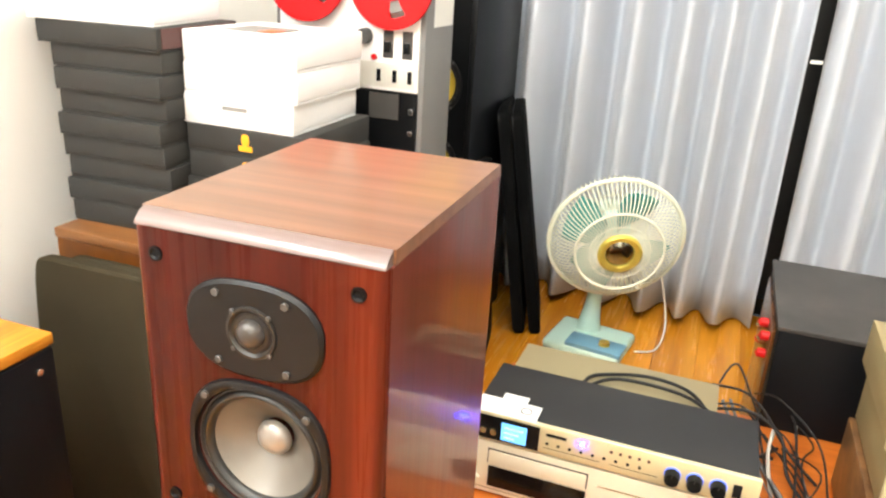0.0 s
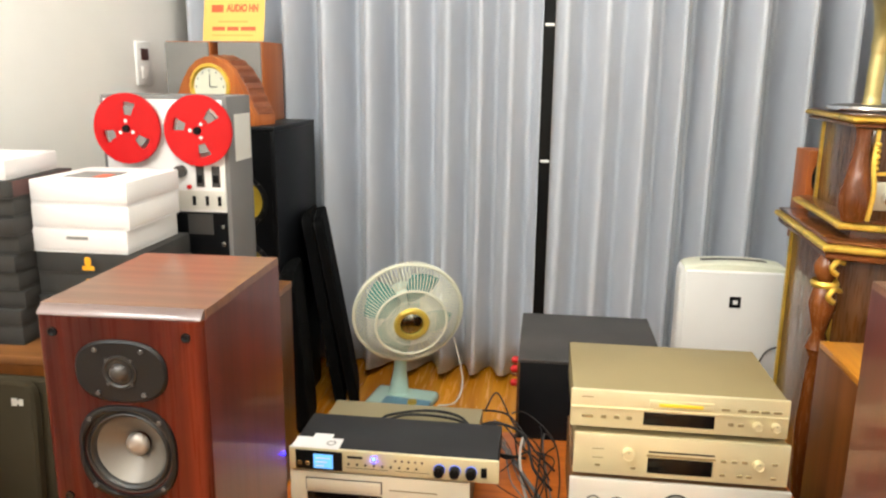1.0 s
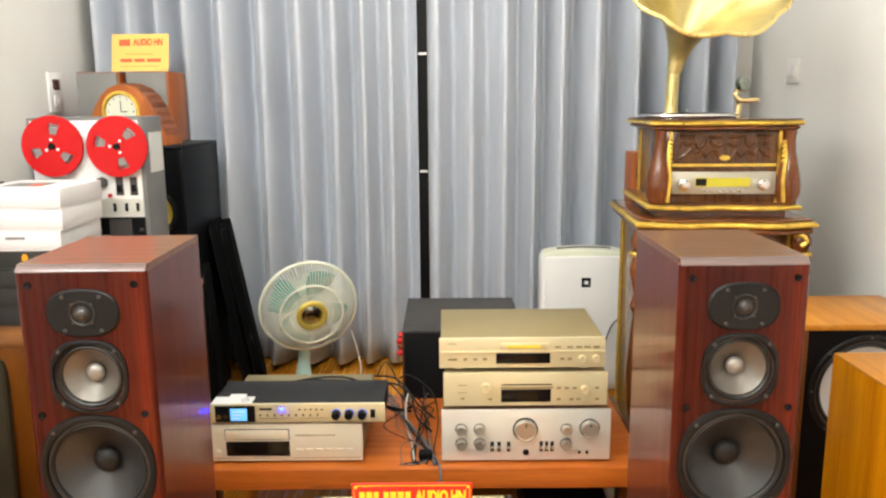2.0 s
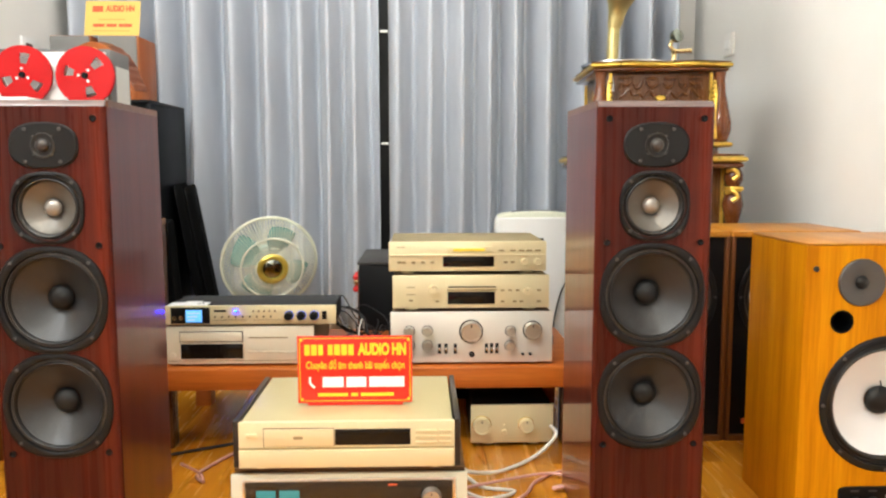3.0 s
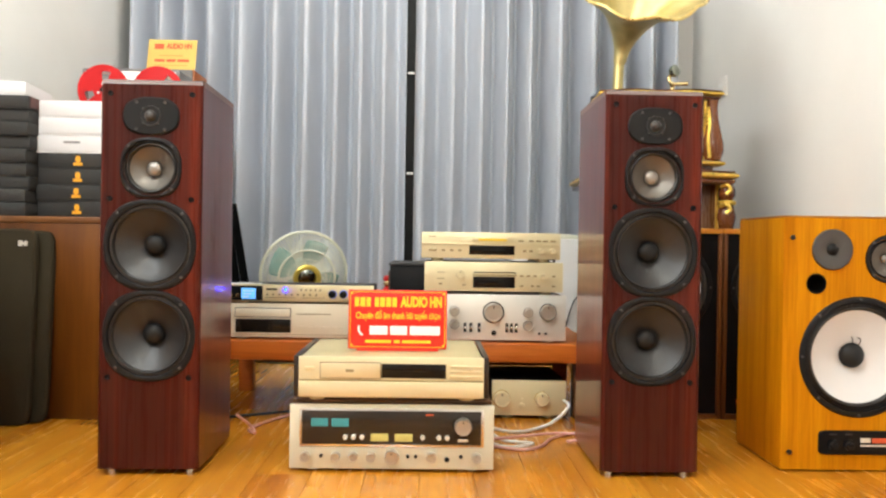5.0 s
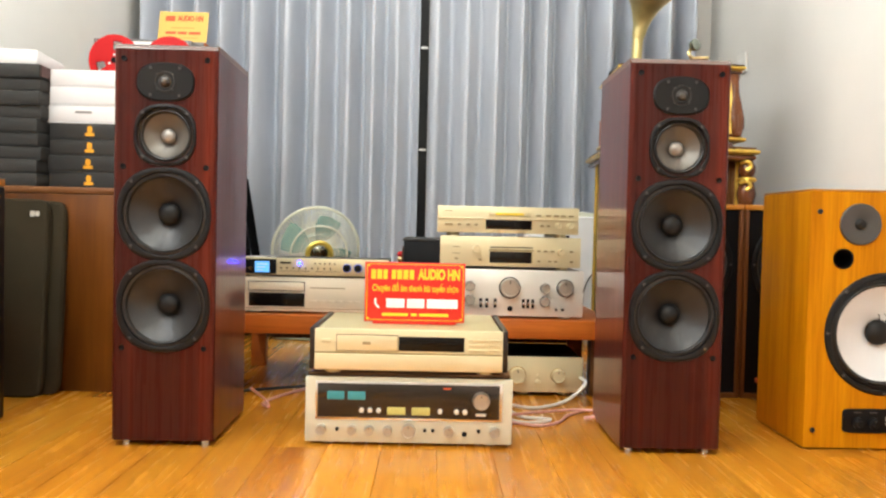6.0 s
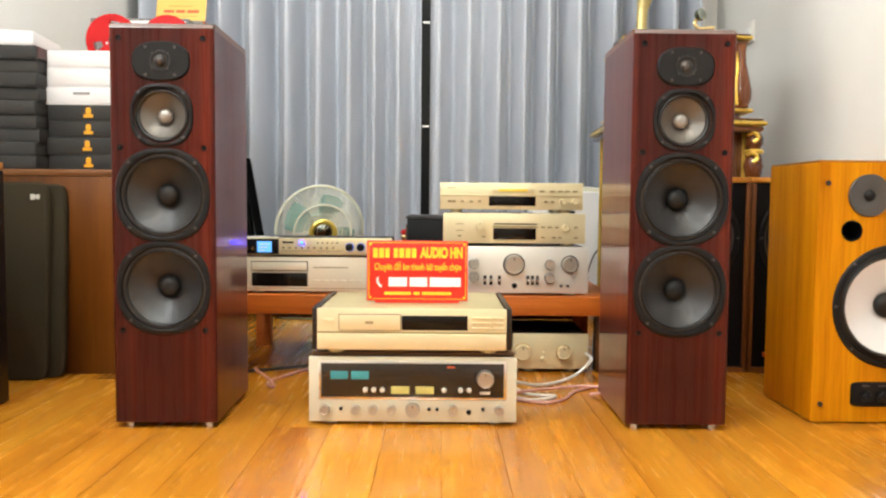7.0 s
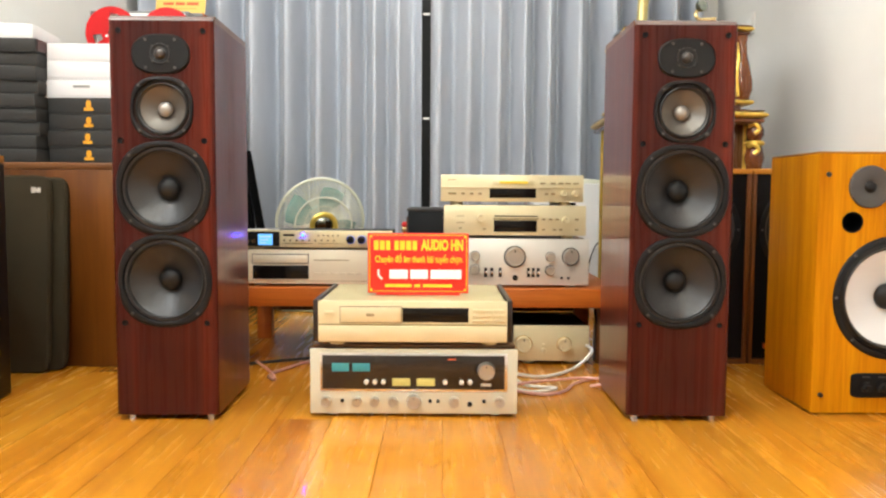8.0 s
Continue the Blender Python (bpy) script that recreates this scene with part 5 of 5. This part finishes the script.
gr.rotation_euler = (0, 0, radians(-3.2))
part("lower_body", box(gx0 - 0.018, gx1 + 0.018, gy0 + 0.03, gy1, 0.05, 0.775, 0.004), WALNUT, gr)
slab(0.0, 0.05, 0.05, WALNUT_X, "plinth")
slab(0.764, 0.784, 0.046, WALNUT_X, "middle_moulding")
slab(0.784, 0.803, 0.056, GOLDLEAF, "gold_moulding", label="gilded moulding")
slab(0.803, 0.812, 0.046, WALNUT_X, "step")
slab(0.833, 0.850, 0.018, GOLDLEAF, "gold_moulding", label="gilded moulding")
part("neck_block", box(gx0 + 0.02, gx1 - 0.02, gy0 + 0.02, gy1 - 0.01, 0.812, 0.833), WALNUT_X, gr)
part("upper_body", box(gx0 + 0.035, gx1 - 0.035, gy0 + 0.02, gy1 - 0.02, 0.850, 1.075, 0.004), WALNUT, gr)
slab(0.8502, 0.856, 0.006, WALNUT_X, "step")
slab(1.075, 1.088, 0.002, WALNUT_X, "moulding")
slab(1.088, 1.104, 0.012, GOLDLEAF, "gold_moulding", label="gilded top moulding")
slab(1.104, 1.1085, 0.008, WALNUT_X, "lid")
for sx_ in (gx0 + 0.022, gx1 - 0.022):
    part("corner_post", lathe([(0.016, 0.846), (0.030, 0.855), (0.040, 0.885), (0.040, 0.915), (0.030, 0.965), (0.020, 1.01), (0.017, 1.05), (0.020, 1.075)], (sx_, gy0 + 0.022, 0), (0, 0, 1), 24), POSTWOOD, gr)
    part("gold_leafwork", tube([(sx_ + (0.024 if sx_ < gc else -0.024), gy0 - 0.002, 1.045), (sx_ + (0.020 if sx_ < gc else -0.020), gy0 - 0.010, 0.99), (sx_ + (0.026 if sx_ < gc else -0.026), gy0 - 0.016, 0.93), (sx_ + (0.020 if sx_ < gc else -0.020), gy0 - 0.014, 0.86)], 0.006, 8), GOLDLEAF, gr)
    for q in range(5):
        part("gold_leaf", lathe([(0, 0), (0.007, 0.003), (0.004, 0.008), (0, 0.010)], (sx_ + (0.026 if sx_ < gc else -0.026), gy0 - 0.006, 1.04 - q * 0.014), seg=10), GOLDLEAF, gr)
    lx_ = sx_ + (-0.050 if sx_ < gc else 0.050)
    part("column", lathe([(0.024, 0.05), (0.028, 0.09), (0.018, 0.12), (0.026, 0.20), (0.030, 0.32), (0.022, 0.46), (0.016, 0.50), (0.030, 0.53), (0.016, 0.57), (0.024, 0.60), (0.034, 0.645), (0.026, 0.685), (0.016, 0.70), (0.030, 0.725), (0.030, 0.745), (0.018, 0.77)], (lx_, gy0 + 0.004, 0), (0, 0, 1), 24), POSTWOOD, gr)
    part("gold_ring", lathe([(0.030, 0.690), (0.034, 0.698), (0.030, 0.706)], (lx_, gy0 + 0.004, 0), (0, 0, 1), 24), GOLDLEAF, gr)
    for q, zz in enumerate((0.735, 0.665)):
        part("gold_scroll", tube([(lx_ + (0.03 if sx_ < gc else -0.03), gy0 - 0.016, zz + 0.02), (lx_ + (0.012 if sx_ < gc else -0.012), gy0 - 0.032, zz + 0.026), (lx_, gy0 - 0.036, zz + 0.008), (lx_ + (0.014 if sx_ < gc else -0.014), gy0 - 0.032, zz - 0.006)], 0.007, 8), GOLDLEAF, gr)
    e = gx0 + 0.052 if sx_ < gc else gx1 - 0.052
    part("gold_strip", box(e - 0.004, e + 0.004, gy0 + 0.012, gy0 + 0.021, 0.848, 1.072), GOLDLEAF, gr)
    e += -0.052 if sx_ < gc else 0.052
    part("gold_strip", box(e - 0.005, e + 0.005, gy0 + 0.022, gy0 + 0.031, 0.06, 0.765), GOLDLEAF, gr)
for gy_ in (gy0 + 0.05, gy1 - 0.03):
    part("gold_strip", box(gx0 + 0.026, gx0 + 0.034, gy_ - 0.006, gy_ + 0.006, 0.85, 1.07), GOLDLEAF, gr)
    part("gold_strip", box(gx0 - 0.026, gx0 - 0.0175, gy_ - 0.006, gy_ + 0.006, 0.06, 0.765), GOLDLEAF, gr)
part("gold_strip", box(gx0 + 0.058, gx1 - 0.058, gy0 + 0.010, gy0 + 0.021, 0.966, 0.974), GOLDLEAF, gr)
cv = box(gx0 + 0.065, gx1 - 0.065, gy0 + 0.016, gy0 + 0.0195, 0.982, 1.066)
HALF = (gx1 - gx0) / 2 - 0.072
SCROLLS = [((0.08, 0.88), (0.34, 0.88)), ((0.64, 0.90), (0.96, 0.90)), ((0.42, 0.90), (0.45, 0.62), (0.55, 0.50), (0.60, 0.66)), ((0.05, 0.66), (0.16, 0.52), (0.27, 0.58), (0.31, 0.74)),
           ((0.14, 0.14), (0.24, 0.34), (0.36, 0.14), (0.48, 0.30), (0.62, 0.22), (0.70, 0.46), (0.84, 0.20), (0.96, 0.12)), ((0.66, 0.72), (0.76, 0.60), (0.88, 0.66), (0.92, 0.44))]
for side in (-1, 1):
    for run in SCROLLS:
        tube([(gc + side * HALF * u, gy0 + 0.0145, 0.984 + 0.08 * v) for u, v in run], 0.0052, 6, bm=cv, smooth=5)
part("carved_frieze", cv, WALNUT, gr, "carved scrollwork panel")
part("escutcheon", outline(gc, 0.992, 0.016, 0.009, 2, gy0 + 0.018, gy0 + 0.006, 20, 0.003), GOLDLEAF, gr)
rd = part("radio_panel", box(gc - 0.155, gc + 0.155, gy0 + 0.008, gy0 + 0.021, 0.882, 0.950, 0.002), RADIOMETAL, gr, "silver radio panel")
part("radio_display", box(gc - 0.085, gc + 0.078, gy0 + 0.006, gy0 + 0.009, 0.905, 0.932), YELLOWLCD, rd)
part("radio_window", box(gc - 0.084, gc - 0.052, gy0 + 0.0052, gy0 + 0.006, 0.908, 0.930), SCREEN, rd)
for kx in (gc - 0.122, gc + 0.114):
    part("radio_knob", lathe([(0, 0), (0.019, 0), (0.017, 0.018), (0.013, 0.020), (0, 0.018)], (kx, gy0 + 0.008, 0.912), seg=24), CHROME, rd)
for k in range(6):
    part("radio_button", box(gc - 0.06 + k * 0.021, gc - 0.046 + k * 0.021, gy0 + 0.004, gy0 + 0.009, 0.889, 0.895, 0.001), CHROME, rd)
tt = part("turntable", lathe([(0, 0), (0.150, 0), (0.152, 0.006), (0.150, 0.012), (0.138, 0.014), (0, 0.014)], (1.085, 1.69, 1.110), (0, 0, 1), 44), GREYPLATE, gr)
part("platter_rim", lathe([(0.153, 0.0), (0.156, 0.004), (0.153, 0.010)], (1.085, 1.69, 1.112), (0, 0, 1), 44), CHROME, tt)
part("spindle", disc((1.085, 1.69, 1.124), 0.003, 0.012, (0, 0, 1), 10), CHROME, tt)
arm = part("tonearm", tube([(1.235, 1.66, 1.108), (1.240, 1.66, 1.150), (1.235, 1.655, 1.165)], 0.009, 10), BRASS, gr)
part("elbow", tube([(1.232, 1.65, 1.200), (1.222, 1.645, 1.180), (1.235, 1.645, 1.163), (1.262, 1.645, 1.162), (1.295, 1.645, 1.163)], 0.0075, 10), BRASS, arm)
part("sound_box", lathe([(0, -0.012), (0.020, -0.012), (0.023, -0.004), (0.023, 0.008), (0.014, 0.013), (0, 0.013)], (1.243, 1.645, 1.212), (0.5, -0.8, 0.2), 24), DARKCAP, arm)

hs = thing("gramophone_horn", "large fluted brass gramophone horn rising from the lid", "horn", (1.03, 1.80, 1.108))
part("stem", tube([(1.052, 1.72, 1.108), (1.053, 1.72, 1.18), (1.056, 1.72, 1.25), (1.060, 1.719, 1.290)], 0.0205, 20), HORNBRASS, hs)
part("collar", lathe([(0.030, 0), (0.030, 0.010), (0.022, 0.02), (0.020, 0.04)], (1.052, 1.72, 1.108), (0, 0, 1), 20), HORNBRASS, hs)
# flower-shaped bell: the mouth faces the room, the throat bends down to the stem
hb = bmesh.new()
throat, hc, ha = Vector((1.054, 1.720, 1.238)), Vector((1.108, 1.575, 1.525)), Vector((-0.02, -0.743, 0.669)).normalized()
SEG, RINGS = 96, 18
rows = []
for i in range(RINGS + 1):
    s = i / RINGS
    c = throat.lerp(hc, s) + Vector((0, 0.05 * math.sin(math.pi * s), 0.0))
    ax = Vector((0.1, -0.15, 1)).normalized().lerp(ha, min(1, s * 1.1)).normalized()
    uu = Vector((1, 0, 0))
    uu = (uu - ax * uu.dot(ax)).normalized()
    ww = ax.cross(uu)
    rad = 0.022 * min(1.0, 0.6 + 5 * s) + 0.211 * s ** 2.35
    ring = []
    for k in range(SEG):
        t = 2 * math.pi * k / SEG
        petal = 1 + 0.04 * s * s * abs(math.sin(4 * t)) ** 0.7
        curl = -0.008 * s ** 5 + 0.007 * s ** 4 * math.cos(8 * t)
        ring.append(hb.verts.new(c + (uu * math.cos(t) + ww * math.sin(t)) * rad * petal + ax * curl))
    rows.append(ring)
for p, q in zip(rows, rows[1:]):
    for k in range(SEG):
        hb.faces.new([p[k], p[(k + 1) % SEG], q[(k + 1) % SEG], q[k]])
rim = [v.co.copy() for v in rows[-1]]
bell = part("bell", hb, HORNBRASS, hs, "fluted flower-shaped brass bell", sharp=0)
bell.modifiers.new("thickness", "SOLIDIFY").thickness = 0.0025
part("rolled_rim", tube(rim + rim[:1], 0.0065, 8, smooth=1), RIMBRASS, hs)

# ---- small wooden panel behind the gramophone ----
sp = thing("small_wooden_speaker", "small orange wooden box with a dark oval opening", "box", (1.025, 1.99, 0.0))
part("box", box(0.992, 1.058, 1.96, 2.08, 0.70, 0.980, 0.003), CHERRY, sp)
part("opening", outline(1.020, 0.90, 0.013, 0.038, 2, 1.962, 1.958, 24, 0.001), BLACK, sp)
part("stand", box(1.003, 1.048, 1.98, 2.06, 0.0, 0.70, 0.002), WALNUT, sp)

# ---- wall-mounted screen ----
tv = thing("wall_screen", "black flat screen hung on the wall", "screen", (XR, 0.3, 1.5))
part("housing", box(XR - 0.05, XR, -0.37, 0.752, 1.128, 1.79, 0.004), BLACK, tv)
part("panel", box(XR - 0.0525, XR - 0.05, -0.355, 0.737, 1.148, 1.775), SCREEN, tv)

# ---- cables ----
def cable(label, pts, r, mat):
    t = thing("cable", label, "cable", tuple(pts[0]), "loose cables")
    part("sheath", tube(pts, r, 8), mat, t)
    return t


cable("black cable looped over a disc player", [(-0.16, 1.30, 0.350), (-0.14, 1.34, 0.350), (-0.05, 1.37, 0.353), (0.03, 1.35, 0.353), (0.075, 1.28, 0.350), (0.12, 1.26, 0.31), (0.20, 1.36, 0.245)], 0.0036, CABLEBLACK)
cable("dark cable looped over a disc player", [(-0.155, 1.28, 0.350), (-0.10, 1.33, 0.356), (0.02, 1.325, 0.356), (0.09, 1.27, 0.350), (0.15, 1.29, 0.28), (0.21, 1.40, 0.245)], 0.0034, CABLEBLACK)
rk = random.Random(21)
for k in range(9):
    x0_, y0_ = 0.165 + 0.012 * k, 1.12 + rk.uniform(-0.03, 0.3)
    cable("tangled signal cable between stacked components", [(x0_ - 0.03, y0_ + 0.28, 0.240 + rk.uniform(0, 0.05)), (x0_ + rk.uniform(-0.05, 0.04), y0_ + 0.16, 0.245 + rk.uniform(0, 0.05)), (x0_ + rk.uniform(-0.05, 0.04), y0_ + 0.05, 0.243 + rk.uniform(0, 0.03)), (0.22 + rk.uniform(-0.05, 0.06), 1.08 + rk.uniform(-0.02, 0.08), 0.240), (0.24 + rk.uniform(-0.06, 0.04), 1.025, 0.240)], rk.choice((0.0014, 0.0018, 0.0024)), rk.choice((CABLEBLACK, CABLEBLACK, CABLEBLACK, CABLEGREY)))
cable("thick grey cable crossing the bench to its edge", [(0.10, 1.46, 0.29), (0.125, 1.42, 0.262), (0.16, 1.36, 0.250), (0.200, 1.27, 0.246), (0.245, 1.16, 0.243), (0.288, 1.03, 0.240), (0.292, 1.000, 0.239), (0.295, 0.988, 0.20), (0.296, 0.99, 0.05), (0.30, 1.01, 0.004)], 0.0036, CABLEGREY)
cable("grey cable running beside another over the bench", [(0.115, 1.47, 0.29), (0.14, 1.41, 0.262), (0.175, 1.34, 0.248), (0.213, 1.25, 0.243), (0.255, 1.15, 0.241), (0.272, 1.09, 0.2395), (0.278, 1.02, 0.2395)], 0.003, CABLEGREY)
cable("pale grey cable bent in an arch", [(0.196, 1.40, 0.25), (0.197, 1.39, 0.285), (0.193, 1.375, 0.293), (0.188, 1.33, 0.27), (0.196, 1.25, 0.244), (0.212, 1.16, 0.240), (0.224, 1.05, 0.240)], 0.0034, PALECABLE)
cable("dark cable arching from the bench towards the floor", [(0.16, 1.50, 0.30), (0.20, 1.44, 0.33), (0.27, 1.36, 0.30), (0.285, 1.24, 0.26), (0.275, 1.10, 0.243), (0.285, 1.02, 0.243)], 0.002, CABLEBLACK)
rq = random.Random(33)
for k in range(4):
    yq = 1.36 + 0.045 * k
    cable("black signal lead drooping behind stacked components", [(0.06 + rq.uniform(-0.03, 0.03), yq, 0.30 + rq.uniform(0, 0.03)), (0.13 + rq.uniform(-0.02, 0.02), yq + rq.uniform(-0.03, 0.03), 0.325 + rq.uniform(-0.03, 0.04)), (0.185 + rq.uniform(-0.02, 0.02), yq - 0.03, 0.30 + rq.uniform(-0.04, 0.02)), (0.235 + rq.uniform(-0.02, 0.02), yq - 0.08, 0.262), (0.26 + rq.uniform(-0.02, 0.02), yq - 0.14, 0.243)], rq.choice((0.0022, 0.0028, 0.0034)), CABLEBLACK)
for k in range(6):
    a = 1.1 * k
    cable("black mains lead bunched on the floor", [(0.02 + 0.03 * k, 1.62 + 0.02 * k, 0.006), (0.10 + 0.05 * math.cos(a), 1.66 + 0.05 * math.sin(a), 0.05 + 0.01 * k), (0.15 + 0.03 * math.sin(a), 1.62 + 0.03 * math.cos(a), 0.10 + 0.012 * k), (0.17, 1.58 - 0.015 * k, 0.16 + 0.012 * k), (0.175, 1.50, 0.245)], 0.0034, CABLEBLACK)
plug = thing("power_plug", "black power plug lying on the bench", "plug", (0.255, 1.06, 0.2355))
part("body", box(0.235, 0.272, 1.05, 1.075, 0.2357, 0.260, 0.006), BLACK, plug)
cable("white speaker wire lying on the floor", [(0.47, 0.78, 0.055), (0.50, 0.80, 0.03), (0.58, 0.86, 0.007), (0.68, 0.95, 0.010), (0.74, 0.99, 0.05), (0.735, 1.04, 0.06)], 0.005, CABLEWHITE)
cable("white speaker wire looping on the floor", [(0.47, 0.80, 0.04), (0.52, 0.77, 0.007), (0.60, 0.74, 0.006), (0.53, 0.70, 0.006), (0.48, 0.74, 0.007)], 0.0045, CABLEWHITE)
cable("pink speaker wire running along the floor", [(0.47, 0.72, 0.006), (0.56, 0.68, 0.005), (0.62, 0.72, 0.005), (0.66, 0.80, 0.005), (0.74, 0.86, 0.005), (0.80, 0.80, 0.008)], 0.004, CABLEPINK)
cable("pink speaker wire looping on the floor", [(0.47, 0.74, 0.014), (0.58, 0.79, 0.013), (0.70, 0.83, 0.012), (0.75, 0.78, 0.012), (0.69, 0.74, 0.012), (0.80, 0.76, 0.02)], 0.004, CABLEPINK)
cable("pink speaker wire behind a tower", [(-0.20, 0.80, 0.06), (-0.17, 0.84, 0.02), (-0.155, 0.82, 0.006), (-0.18, 0.88, 0.006), (-0.10, 1.05, 0.006), (0.0, 1.15, 0.006)], 0.004, CABLEPINK)
cable("white speaker wire beside the receiver", [(-0.002, 0.80, 0.03), (-0.03, 0.79, 0.02), (-0.045, 0.82, 0.007), (0.0, 0.9, 0.006)], 0.004, CABLEPINK)
cable("black cable lying under the bench", [(-0.30, 1.0, 0.006), (-0.1, 1.10, 0.006), (0.05, 1.15, 0.006), (0.2, 1.3, 0.006)], 0.004, CABLEBLACK)

# ---- floor planks ----
floor = bpy.data.objects["floor"]
PW, PL = 0.125, 1.15


def plank_mesh(length):
    bm = bmesh.new()
    w, e = PW - 0.0003, 0.0005
    lo = [bm.verts.new(p) for p in ((0, 0, -0.0045), (w, 0, -0.0045), (w, length, -0.0045), (0, length, -0.0045))]
    mid = [bm.verts.new(p) for p in ((0, 0, -0.0008), (w, 0, -0.0008), (w, length, -0.0008), (0, length, -0.0008))]
    hi = [bm.verts.new(p) for p in ((e, e, 0), (w - e, e, 0), (w - e, length - e, 0), (e, length - e, 0))]
    for p, q in ((lo, mid), (mid, hi)):
        for i in range(4):
            bm.faces.new([p[i], p[(i + 1) % 4], q[(i + 1) % 4], q[i]]).material_index = 1
    bm.faces.new(hi)
    me = bpy.data.meshes.new("plank")
    bm.to_mesh(me)
    bm.free()
    me.materials.append(FLOORWOOD)
    me.materials.append(SEAM)
    return me


LENGTHS = (0.32, 0.55, 0.8, 1.0)
SHORT = {q: plank_mesh(q - 0.0003) for q in LENGTHS}
FULL = plank_mesh(PL - 0.0003)
rp = random.Random(5)
for i in range(int((XR - XL) / PW) + 1):
    x = XL + i * PW
    if x + PW > XR + 0.06:
        break
    first = rp.choice(LENGTHS)
    y = YB - first
    ob = new("plank", SHORT[first])
    ob.location, ob.parent = (x, y, 0), floor
    while y > -3.2:
        y -= PL
        ob = new("plank", FULL)
        ob.location, ob.parent = (x, y, 0), floor
